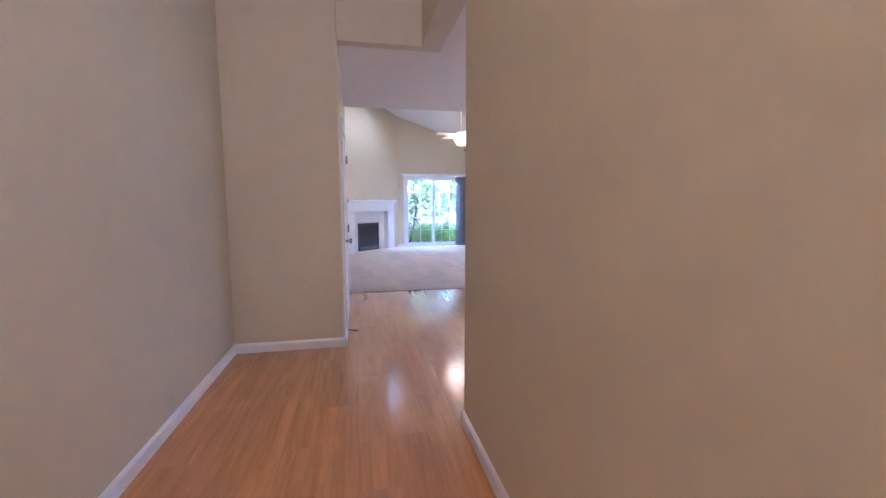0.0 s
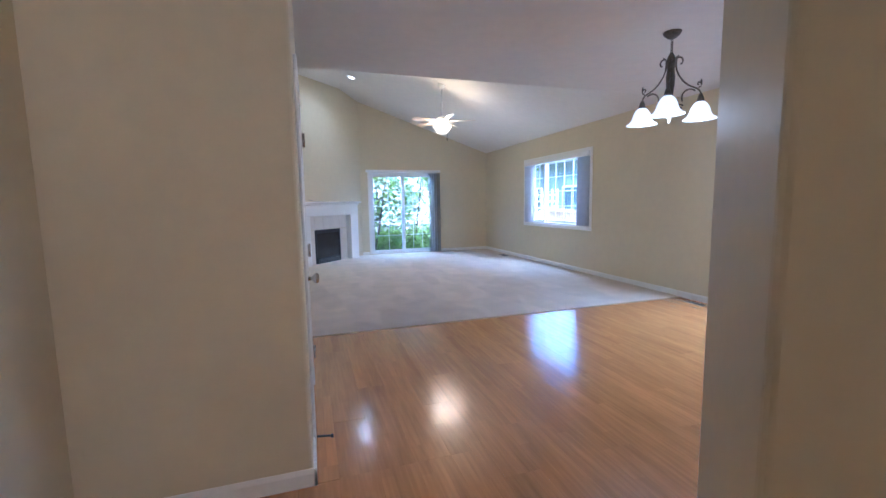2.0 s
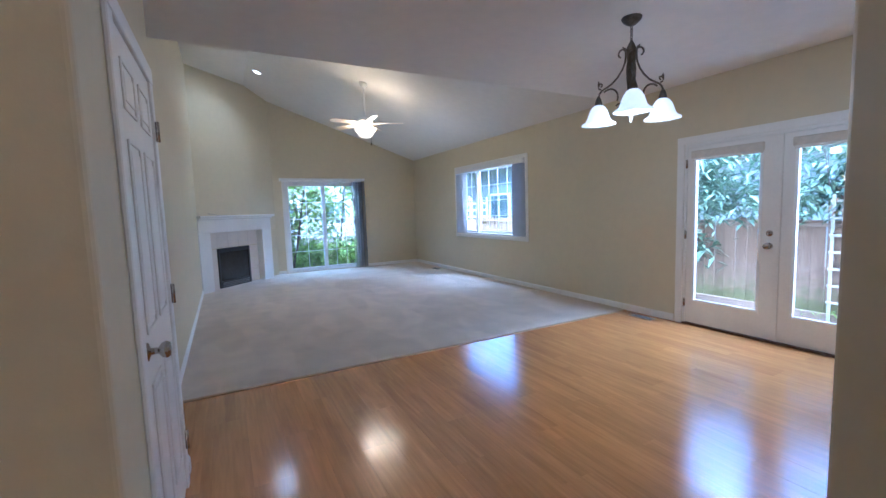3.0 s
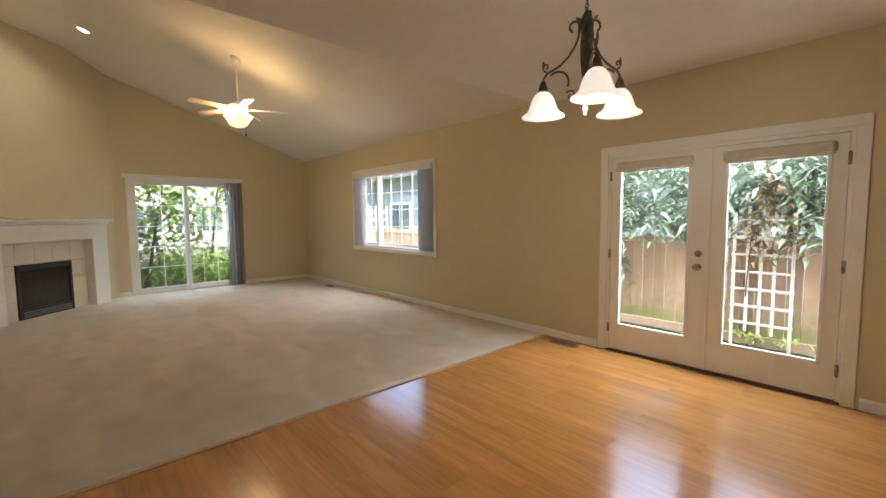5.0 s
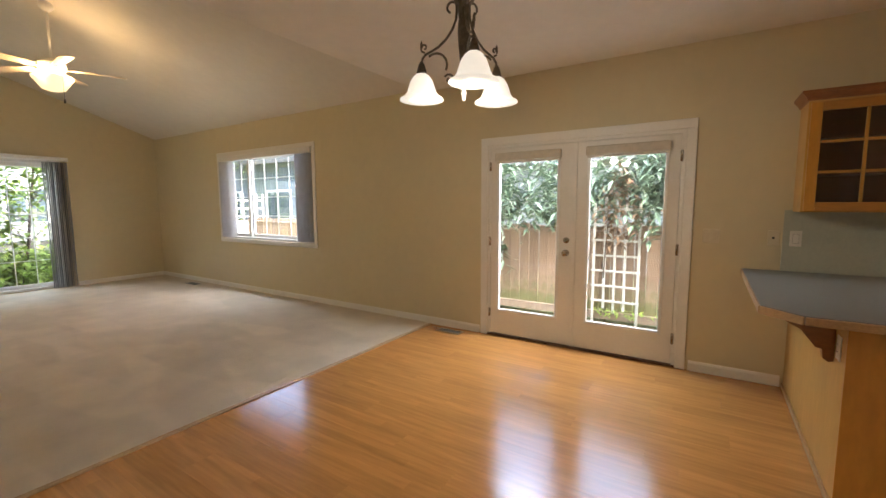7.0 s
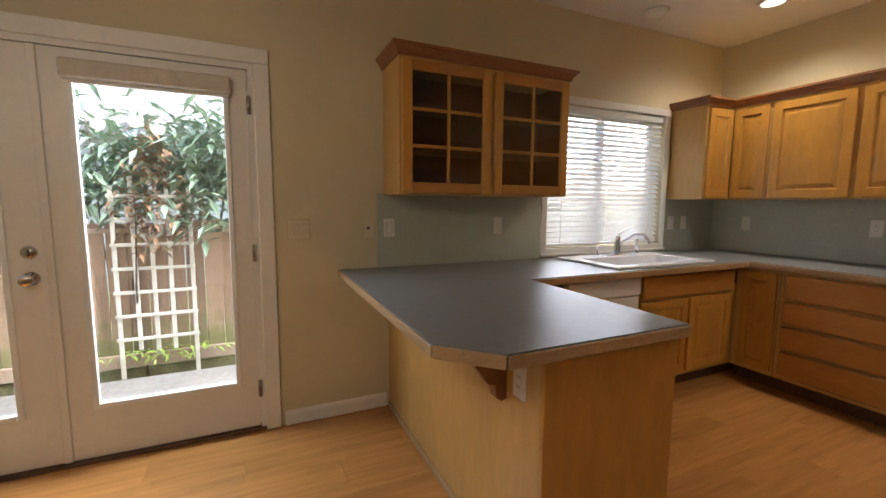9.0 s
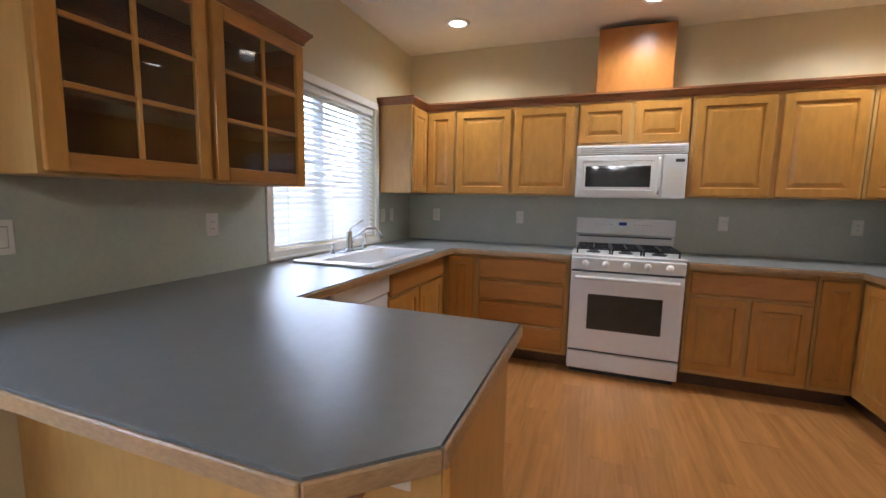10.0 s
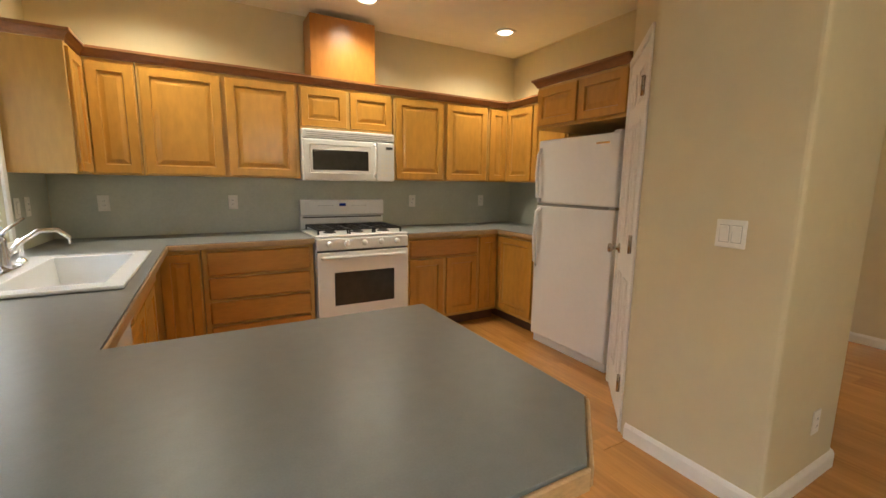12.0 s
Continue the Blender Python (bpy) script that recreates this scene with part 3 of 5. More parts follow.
v = vane_stack("vertical_blind", M, 0.02, 0.32, 0.02, lh - 0.09, 11, -0.005, "grey vertical blind vanes stacked at the window")
v2 = vane_stack("vertical_blind", M, lw - 0.34, lw - 0.02, 0.02, lh - 0.09, 12, -0.005, "grey vertical blind vanes stacked at the window")
single("blind_headrail", plain((0.01, lh - 0.085, -0.03), (lw - 0.01, lh - 0.005, 0.045), M, 0.006), VINYL, M @ Vector((lw / 2, lh, 0)), "white vertical blind headrail above the window", "headrail")

# sliding glass door
sw, sh = SL[1] - SL[0], SL[3] - SL[2]
M = face_frame((SL[0], N, SL[2]), (0, -1, 0))
casing("trim", M, sw, sh, 0.05, 0.012)
slider = tagged(thing("door_1", M @ Vector((sw / 2, 0, -0.08)), "white vinyl sliding glass door with grid bars", "sliding door"), kind="structure")
bm = bmesh.new()
for a, b in (((0, 0, -0.15), (0.035, sh, -0.01)), ((sw - 0.035, 0, -0.15), (sw, sh, -0.01)), ((0.035, -0.01, -0.15), (sw - 0.035, 0.035, -0.01)), ((0.035, sh - 0.045, -0.15), (sw - 0.035, sh, -0.01))):
    box(bm, a, b)
bmesh.ops.transform(bm, matrix=M, verts=bm.verts)
part("door_frame", bm, VINYL, slider)
sash(slider, M, 0.035, sw / 2 + 0.04, 0.035, sh - 0.045, -0.06, 2, 5, 0.06)
sash(slider, M, sw / 2 - 0.04, sw - 0.035, 0.035, sh - 0.045, -0.11, 3, 5, 0.06)
vane_stack("vertical_blind", M, sw - 0.21, sw + 0.12, 0.0, sh - 0.02, 14, 0.06, "dark grey vertical blind vanes stacked beside the sliding door", VBLIND)
single("blind_headrail", plain((-0.10, sh + 0.005, 0.014), (sw + 0.13, sh + 0.07, 0.09), M, 0.006), VINYL, M @ Vector((sw / 2, sh, 0)), "cream vertical blind headrail above the sliding door", "headrail")

# kitchen window with level blinds
kw, kh = KW[1] - KW[0], KW[3] - KW[2]
M = face_frame((E, KW[1], KW[2]), (-1, 0, 0))
casing("trim", M, kw, kh, 0.055, 0.014, 4)
kwin = tagged(thing("window_2", M @ Vector((kw / 2, 0, -0.1)), "white vinyl kitchen window behind blinds", "window"), kind="structure")
sash(kwin, M, 0.0, kw / 2 + 0.02, 0.0, kh, -0.10, 1, 1)
sash(kwin, M, kw / 2 - 0.02, kw, 0.0, kh, -0.135, 1, 1)
blind = thing("venetian_blind", M @ Vector((kw / 2, 0, -0.03)), "white slatted venetian blind, lowered and half open", "blinds")
part("headrail", plain((0.01, kh - 0.055, -0.055), (kw - 0.01, kh - 0.004, -0.005), M, 0.004), BLIND, blind)
part("bottom_rail", plain((0.012, 0.012, -0.05), (kw - 0.012, 0.03, -0.012), M, 0.004), BLIND, blind)
n = 25
for k in range(n):
    z = 0.055 + (kh - 0.13) * k / (n - 1)
    part("slat", plain((0.012, -0.0015, -0.024), (kw - 0.012, 0.0015, 0.024), M @ Matrix.Translation((0, z, -0.032)) @ Matrix.Rotation(radians(43), 4, "X")), BLIND, blind)
for u in (0.14, kw / 2, kw - 0.14):
    part("cord", plain((u - 0.002, 0.02, -0.006), (u + 0.002, kh - 0.05, -0.003), M), BLIND, blind)

# unseen entry door added behind the start of the walk, solid to block sun
M = face_frame((0.7, -1.3, 0.02), (0, 1, 0))
casing("trim", M, 1.0, 2.33, 0.07)
ent = tagged(thing("door_2", M @ Vector((0.5, 0, -0.06)), "white solid entry door, closed, unseen", "door"), kind="structure")
part("leaf", plain((0.004, 0.004, -0.06), (0.996, 2.326, -0.02), M, 0.003), DOORW, ent)
# ceiling fitting added for the unseen entry bulb
elamp = thing("entry_fill_lamp", (0.80, -0.6, 3.9), "white flush ceiling lamp, lit, unseen, added to brighten the entry", "ceiling light")
part("pan", lathe([(0.14, 3.87), (0.15, 3.9)], 24, (0.80, -0.6, 0)), TRIM, elamp)
part("bowl", lathe([(0.0, 3.80), (0.07, 3.81), (0.12, 3.84), (0.135, 3.869)], 24, (0.80, -0.6, 0)), SHADEGLASS, elamp)

# closet door in the east face of the closet
M = face_frame((0.27, 4.56, 0), (1, 0, 0))
DW, DH = 0.76, 2.03
casing("trim", M, DW, DH, 0.075, 0.016)


def panel_door(m, w, h, label, hinge_right, knob_z=0.93):
    d = thing("panel_door", m @ Vector((w / 2, 0.01, 0)), label, "door")
    bm = bmesh.new()
    box(bm, (0.003, 0.012, -0.03), (w - 0.003, h - 0.003, 0.004))
    bmesh.ops.transform(bm, matrix=m, verts=bm.verts)
    part("leaf", bm, DOORW, d)
    half = (w - 0.006) / 2
    for i in range(2):
        for z0, z1 in ((0.22, 0.80), (0.98, 1.66), (1.76, 1.93)):
            u0 = 0.003 + i * half + (0.10 if i == 0 else 0.05)
            pw = half - 0.15
            mm = m @ Matrix.Translation((u0, z0, 0.004))
            bm = bmesh.new()
            for a, b in (((0, 0, 0), (0.012, z1 - z0, 0.007)), ((pw - 0.012, 0, 0), (pw, z1 - z0, 0.007)), ((0.012, 0, 0), (pw - 0.012, 0.012, 0.007)), ((0.012, z1 - z0 - 0.012, 0), (pw - 0.012, z1 - z0, 0.007)), ((0.035, 0.035, 0), (pw - 0.035, z1 - z0 - 0.035, 0.006))):
                box(bm, a, b, 0.002)
            bmesh.ops.transform(bm, matrix=mm, verts=bm.verts)
            part("panel", bm, DOORW, d)
    knob_set(d, m @ Matrix.Translation((0.065 if hinge_right else w - 0.065, knob_z, 0.004)))
    for z in (0.26, 1.02, 1.80):
        hinge(d, m @ Matrix.Translation((w + 0.004 if hinge_right else -0.004, z, 0.018)))
    return d


panel_door(M, DW, DH, "white six-panel closet door, closed", True)
bm = tube([(0.29, 4.50, 0.05), (0.34, 4.50, 0.045), (0.37, 4.50, 0.04)], 0.006)
lathe([(0.0, -0.008), (0.011, -0.006), (0.011, 0.006), (0.0, 0.008)], 10, (0.372, 4.50, 0.04), bm, Matrix.Rotation(radians(90), 4, "Y"))
single("door_stop", bm, BLACK, (0.29, 4.5, 0.05), "small dark spring door stop on baseboard", "door stop")
# pantry door on the slanted wall
dv = Vector((2.33 - 1.85, 2.64 - 2.16, 0)).normalized()
out = Vector((dv.y, -dv.x, 0))
M = face_frame(Vector((1.85, 2.16, 0)) + dv * 0.045, out)
pw = 0.56
casing("trim", M, pw, DH, 0.045, 0.012)
panel_door(M, pw, DH, "white narrow pantry door, closed, beside the refrigerator", True)


# ---- fireplace ----
dv = Vector((1, 1, 0)).normalized()
MF = face_frame(Vector((0.12, 11.683, 0)), (1, -1, 0))
FL, FR, FD_ = -0.15, 1.73, 0.165
RL, RR = 0.11, 1.45
fp = thing("fireplace", MF @ Vector(((FL + FR) / 2, 0, 0.08)), "white painted corner fireplace with tiled surround and black firebox", "fireplace")
part("pilaster", plain((FL, 0, 0), (RL, 1.10, FD_), MF, 0.006), TRIM, fp)
part("pilaster", plain((RR, 0, 0), (FR, 1.10, FD_), MF, 0.006), TRIM, fp)
part("lintel", plain((FL, 1.10, 0), (FR, 1.34, FD_ + 0.003), MF, 0.006), TRIM, fp)
part("bed_moulding", plain((FL, 1.34, 0), (FR + 0.02, 1.375, FD_ + 0.035), MF, 0.012), TRIM, fp)
part("mantel_shelf", plain((FL, 1.375, 0), (FR + 0.06, 1.42, FD_ + 0.075), MF, 0.008), TRIM, fp)
FB0, FB1, FBT = 0.37, 1.19, 0.78
tw = (RR - RL - 0.006) / 5
for i in range(5):
    u0 = RL + 0.003 + i * tw
    part("tile", plain((u0, FBT + 0.012, 0), (u0 + tw - 0.002, 1.095, 0.018), MF, 0.0015), TILE, fp)
for z0 in (0.012, 0.268, 0.524):
    part("tile", plain((RL + 0.003, z0, 0), (FB0 - 0.004, z0 + 0.25, 0.018), MF, 0.003), TILE, fp)
    part("tile", plain((FB1 + 0.004, z0, 0), (RR - 0.003, z0 + 0.25, 0.018), MF, 0.003), TILE, fp)
bm = bmesh.new()
for a, b in (((FB0, 0.01, 0), (FB0 + 0.045, FBT, 0.035)), ((FB1 - 0.045, 0.01, 0), (FB1, FBT, 0.035)), ((FB0 + 0.045, 0.01, 0), (FB1 - 0.045, 0.14, 0.035)), ((FB0 + 0.045, FBT - 0.08, 0), (FB1 - 0.045, FBT, 0.035))):
    box(bm, a, b, 0.003)
bmesh.ops.transform(bm, matrix=MF, verts=bm.verts)
fb = part("firebox_frame", bm, BLACK, fp, "black metal firebox frame with louvres")
part("firebox_glass", plain((FB0 + 0.045, 0.14, 0.002), (FB1 - 0.045, FBT - 0.08, 0.014), MF), DARKGLASS, fp, "dark firebox glass")
for z in (0.035, 0.065, 0.095):
    part("louvre", plain((FB0 + 0.06, z, 0.035), (FB1 - 0.06, z + 0.014, 0.041), MF), GREYPLASTIC, fb)
pts = [MF @ Vector((0.12 + 0.05 * i, 1.425, 0.13 + 0.02 * math.sin(i * 0.9))) for i in range(10)]
for i, p in enumerate(pts):
    p.z += max(0, 4 - i) * 0.008
single("loose_cord", tube(pts, 0.004, 6), GREYPLASTIC, pts[0], "thin loose cord lying on the mantel shelf", "cord")


# ---- ceiling fan ----
FX, FY = 2.76, 9.78
fz = EAVE_Z + (RIDGE_Z - EAVE_Z) / (E - RIDGE_X) * (E - FX)
fan = thing("ceiling_fan", (FX, FY, 2.90), "white and tan five-blade ceiling fan with lit bowl light", "ceiling fan")
part("canopy", lathe([(0.025, fz - 0.09), (0.06, fz - 0.05), (0.065, fz + 0.03)], 20, (FX, FY, 0)), TRIM, fan)
part("downrod", lathe([(0.012, 2.94), (0.012, fz - 0.08)], 12, (FX, FY, 0)), TRIM, fan)
part("motor", lathe([(0.05, 2.83), (0.11, 2.845), (0.125, 2.88), (0.12, 2.92), (0.07, 2.95), (0.02, 2.97)], 28, (FX, FY, 0)), TRIM, fan)
for k in range(5):
    m = Matrix.Translation((FX, FY, 2.865)) @ Matrix.Rotation(radians(72 * k - 22), 4, "Z") @ Matrix.Rotation(radians(10), 4, "X")
    bm = bmesh.new()
    prism([(0.16, -0.05), (0.58, -0.068), (0.62, -0.05), (0.635, 0), (0.62, 0.05), (0.58, 0.068), (0.16, 0.05)], -0.004, 0.004, bm)
    bmesh.ops.transform(bm, matrix=m, verts=bm.verts)
    bl = part("blade", bm, BLADE, fan, "tan wooden fan blade")
    part("blade_arm", plain((0.08, -0.018, -0.010), (0.22, 0.018, -0.004), m, 0.003), TRIM, bl)
part("light_bowl", lathe([(0.0, 2.635), (0.06, 2.637), (0.10, 2.65), (0.125, 2.69), (0.155, 2.735), (0.178, 2.765), (0.175, 2.778), (0.12, 2.785), (0.06, 2.788)], 28, (FX, FY, 0)), FANGLASS, fan, "lit frosted glass bowl")
part("light_fitter", lathe([(0.06, 2.785), (0.065, 2.83)], 20, (FX, FY, 0)), TRIM, fan)
bm = tube([(FX + 0.03, FY - 0.19, 2.80), (FX + 0.03, FY - 0.19, 2.53)], 0.0025, 6)
lathe([(0.0, 2.485), (0.010, 2.49), (0.010, 2.525), (0.0, 2.53)], 8, (FX + 0.03, FY - 0.19, 0), bm)
part("pull_chain", bm, BLACK, fan)
for k in range(4):
    a = radians(90 * k + 40)
    lamp("fan_bulb", "POINT", 0.75, (1.0, 0.62, 0.28), Matrix.Translation((FX + 0.21 * math.cos(a), FY + 0.21 * math.sin(a), 2.79)), 0.03)


# ---- chandelier ----
CX, CY = 3.166, 4.95
ch = thing("chandelier", (CX, CY, 1.95), "dark wrought-iron chandelier with three lit white bell shades", "chandelier")
part("canopy", lathe([(0.012, 2.625), (0.030, 2.632), (0.058, 2.655), (0.068, 2.672), (0.068, 2.68)], 24, (CX, CY, 0)), BRONZE, ch)
for k in range(5):
    m = Matrix.Translation((CX, CY, 2.612 - k * 0.021)) @ Matrix.Rotation(radians(90 * (k % 2)), 4, "Z") @ Matrix.Rotation(radians(90), 4, "X")
    ring = [m @ Vector((0.009 * math.cos(a), 0.015 * math.sin(a), 0)) for a in [2 * math.pi * i / 12 for i in range(13)]]
    part("chain_link", tube(ring, 0.003, 6), BRONZE, ch)
part("column", lathe([(0.008, 2.04), (0.016, 2.06), (0.012, 2.10), (0.020, 2.14), (0.024, 2.20), (0.030, 2.26), (0.034, 2.33), (0.028, 2.39), (0.036, 2.44), (0.030, 2.48), (0.016, 2.51), (0.008, 2.525)], 16, (CX, CY, 0)), BRONZE, ch)
part("finial", lathe([(0.0, 1.962), (0.008, 1.968), (0.010, 1.99), (0.017, 2.004), (0.010, 2.018), (0.022, 2.032), (0.020, 2.042), (0.008, 2.048)], 16, (CX, CY, 0)), TRIM, ch, "pale turned finial")
for k in range(3):
    ang = radians(221.0 + 120 * k)

    def rad(r, z, ang=ang):
        return (CX + r * math.cos(ang), CY + r * math.sin(ang), z)
    # arm: a curl beside the column that sweeps down and out to the socket
    curl = [rad(0.068 + 0.027 * math.cos(a), 2.458 + 0.027 * math.sin(a)) for a in [radians(d) for d in range(-70, 181, 25)]]
    sweep = [rad(q, z) for q, z in ((0.041, 2.43), (0.045, 2.39), (0.065, 2.345), (0.10, 2.30), (0.145, 2.265), (0.19, 2.247), (0.225, 2.235), (0.245, 2.212), (0.25, 2.185))]
    arm = part("arm", tube(curl + sweep, 0.0065, 8), BRONZE, ch)
    low = [rad(0.165 + 0.068 * math.cos(a), 2.165 + 0.068 * math.sin(a)) for a in [radians(d) for d in range(55, 206, 15)]]
    part("scroll", tube(low, 0.0065, 7), BRONZE, arm)
    spiral = [rad(0.085 + (0.032 - 0.0022 * i) * math.cos(i * 0.6 + 0.6), 2.085 + (0.032 - 0.0022 * i) * math.sin(i * 0.6 + 0.6)) for i in range(13)]
    part("scroll", tube(spiral, 0.006, 7), BRONZE, arm)
    bud = [rad(0.232 + (0.026 - 0.0022 * i) * math.cos(i * 0.7 - 1.6), 2.272 + (0.026 - 0.0022 * i) * math.sin(i * 0.7 - 1.6)) for i in range(10)]
    part("scroll", tube(bud, 0.0055, 6), BRONZE, arm)
    part("bud_tip", lathe([(0.0, 2.268), (0.008, 2.275), (0.006, 2.30), (0.0, 2.315)], 8, rad(0.25, 0)), BRONZE, arm)
    x, y, _ = rad(0.25, 0)
    part("socket", lathe([(0.030, 2.13), (0.026, 2.15), (0.018, 2.18), (0.008, 2.20)], 16, (x, y, 0)), BRONZE, arm)
    part("shade", lathe([(0.124, 1.990), (0.121, 1.998), (0.099, 2.010), (0.084, 2.030), (0.075, 2.058), (0.064, 2.090), (0.046, 2.118), (0.026, 2.134)], 32, (x, y, 0)), SHADEGLASS, arm, "lit white alabaster glass bell shade")
    lamp("chandelier_bulb", "POINT", 0.95, (1.0, 0.86, 0.68), Matrix.Translation((x, y, 1.96)), 0.05)
for k in range(5):
    a = 2 * math.pi * k / 5
    bm = bmesh.new()
    prism([(0, -0.012), (0.03, -0.018), (0.05, 0), (0.03, 0.018), (0, 0.012)], -0.002, 0.002, bm)
    bmesh.ops.transform(bm, matrix=Matrix.Translation((CX + 0.026 * math.cos(a), CY + 0.026 * math.sin(a), 2.45)) @ Matrix.Rotation(a, 4, "Z") @ Matrix.Rotation(radians(-48), 4, "Y"), verts=bm.verts)
    part("iron_leaf", bm, BRONZE, ch)


# ---- recessed lights ----
def can_light(x, y, z, tilt=0.0, energy=8):
    m = Matrix.Translation((x, y, z)) @ Matrix.Rotation(tilt, 4, "Y")
    c = thing("recessed_light", m @ Vector((0, 0, -0.004)), "round white recessed ceiling light, lit", "ceiling light", "recessed ceiling lights")
    part("trim_ring", lathe([(0.068, 0.0), (0.070, -0.010), (0.090, -0.010), (0.098, 0.0)], 28, (0, 0, 0), None, m), TRIM, c)
    part("bulb", lathe([(0.0, -0.012), (0.045, -0.010), (0.068, -0.004), (0.068, 0.002)], 24, (0, 0, 0), None, m), CANLIGHT, c, "lit bulb face")
    lamp("can_lamp", "SPOT", energy, WARM, m @ Matrix.Translation((0, 0, -0.03)), 0.07, angle=150)


for x in (1.74, 3.04, 4.45):
    can_light(x, 0.72, CEILING, energy=5.7)
can_light(1.29, 11.48, EAVE_Z + (RIDGE_Z - EAVE_Z) / (E - RIDGE_X) * (E - 1.29), math.atan2(RIDGE_Z - EAVE_Z, E - RIDGE_X), 3.5)
single("round_vent", lathe([(0.085, CEILING - 0.002), (0.08, CEILING - 0.018), (0.06, CEILING - 0.022), (0.055, CEILING - 0.016), (0.0, CEILING - 0.016)], 28, (4.88, 1.32, 0)), TRIM, (4.88, 1.32, CEILING), "round white ceiling speaker or detector", "detector")


# ---- kitchen ----
UB, UT = 1.345, 2.075


def cabinet(name, a, b, fronts, m, label, group, material=MAPLE, knob=False, toe=False):
    """A cabinet unit: carcass from a to b (local), and fronts (u0, v0, u1, v1, kind)."""
    c = thing(name, m @ Vector(((a[0] + b[0]) / 2, a[1], 0)), label, "cabinet", group)
    if toe:
        part("body", plain((a[0], a[1] + 0.10, a[2]), (b[0], b[1], b[2]), m, 0.002), MAPLE_END, c)
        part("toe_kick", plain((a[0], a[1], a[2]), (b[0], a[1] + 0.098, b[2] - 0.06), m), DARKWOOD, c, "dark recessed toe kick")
    else:
        part("body", plain(a, b, m, 0.002), MAPLE_END, c)
    for u0, v0, u1, v1, kind in fronts:
        mm = m @ Matrix.Translation((u0, v0, b[2] + 0.001))
        if kind == "drawer":
            part("drawer_front", panel(u1 - u0, v1 - v0, mm, 0.034, raised=False, soft=0.010), MAPLE_H_SHADED, c)
        else:
            part("cabinet_door", panel(u1 - u0, v1 - v0, mm), MAPLE, c)
    return c


def crown(points, z, parent_label="dark wooden crown moulding along the cabinet tops"):
    """Moulding swept along a plan line, outward on its right-hand side."""
    pr = [(0.0, 0.0), (0.010, 0.0), (0.014, 0.015), (0.034, 0.042), (0.042, 0.046), (0.042, 0.062), (0.0, 0.062)]
    pts = [Vector((x, y, 0)) for x, y in points]
    bm = bmesh.new()
    rings = []
    for i, p in enumerate(pts):
        ds = [(pts[j + 1] - pts[j]).normalized() for j in (i - 1, i) if 0 <= j < len(pts) - 1]
        ns = [Vector((d.y, -d.x, 0)) for d in ds]
        nrm = sum(ns, Vector()).normalized()
        k = 1 / max(0.3, nrm.dot(ns[0]))
        rings.append([bm.verts.new(p + nrm * k * o + Vector((0, 0, z + h))) for o, h in pr])
    for a, b in zip(rings, rings[1:]):
        for k in range(len(pr)):
            bm.faces.new((a[k], b[k], b[(k + 1) % len(pr)], a[(k + 1) % len(pr)]))
    bm.faces.new(rings[0])
    bm.faces.new(rings[-1][::-1])
    bmesh.ops.recalc_face_normals(bm, faces=bm.faces)
    single("crown_moulding", bm, CROWN, (points[0][0], points[0][1], z), parent_label, "moulding")


# frames on the walls: south wall (u runs west as seen from the kitchen), east wall (u runs south), west wall (u runs north)
MS = face_frame((E, S, 0), (0, 1, 0))
ME = face_frame((E, 3.55, 0), (-1, 0, 0))
MW = face_frame((1.15, S, 0), (1, 0, 0))
UD = 0.305


def su(x):
    return E - x


# south uppers
cabinet("wall_cabinet", (su(4.82), UB, 0.002), (su(4.545), UT, UD), [(su(4.80), UB + 0.01, su(4.55), UT - 0.02, "door")], MS, "honey maple narrow wall cabinet with raised-panel door", "kitchen wall cabinets")
cabinet("wall_cabinet", (su(4.54), UB, 0.002), (su(3.515), UT, UD), [(su(4.525), UB + 0.01, su(4.05), UT - 0.02, "door"), (su(4.02), UB + 0.01, su(3.545), UT - 0.02, "door")], MS, "honey maple two-door wall cabinet with raised panels", "kitchen wall cabinets")
cabinet("wall_cabinet", (su(3.51), 1.735, 0.002), (su(2.725), UT, UD), [(su(3.50), 1.755, su(3.135), UT - 0.02, "door"), (su(3.105), 1.755, su(2.735), UT - 0.02, "door")], MS, "honey maple short two-door cabinet above the microwave", "kitchen wall cabinets")
cabinet("wall_cabinet", (su(2.72), UB, 0.002), (su(1.70), UT, UD), [(su(2.695), UB + 0.01, su(2.215), UT - 0.02, "door"), (su(2.175), UB + 0.01, su(1.72), UT - 0.02, "door")], MS, "honey maple two-door wall cabinet with raised panels", "kitchen wall cabinets")
cabinet("wall_cabinet", (su(1.695), UB, 0.002), (su(1.46), UT, UD), [(su(1.68), UB + 0.01, su(1.475), UT - 0.02, "door")], MS, "honey maple narrow wall cabinet with raised-panel door", "kitchen wall cabinets")
# corner upper on the east wall, beside the window
cabinet("wall_cabinet", (3.55 - 0.76, UB, 0.002), (3.55 - S - 0.002, UT, UD), [(3.55 - 0.745, UB + 0.01, 3.55 - 0.46, UT - 0.02, "door")], ME, "honey maple corner wall cabinet beside the window", "kitchen wall cabinets")
# west uppers
cabinet("wall_cabinet", (0.002, UB, 0.002), (1.15, UT, UD), [(0.325, UB + 0.01, 0.70, UT - 0.02, "door"), (0.72, UB + 0.01, 1.13, UT - 0.02, "door")], MW, "honey maple wall cabinet beside the refrigerator", "kitchen wall cabinets")
cabinet("wall_cabinet", (1.17, 1.755, 0.002), (2.02, UT, 0.68), [(1.185, 1.775, 1.59, UT - 0.02, "door"), (1.605, 1.775, 2.005, UT - 0.02, "door")], MW, "honey maple deep two-door cabinet above the refrigerator", "kitchen wall cabinets")
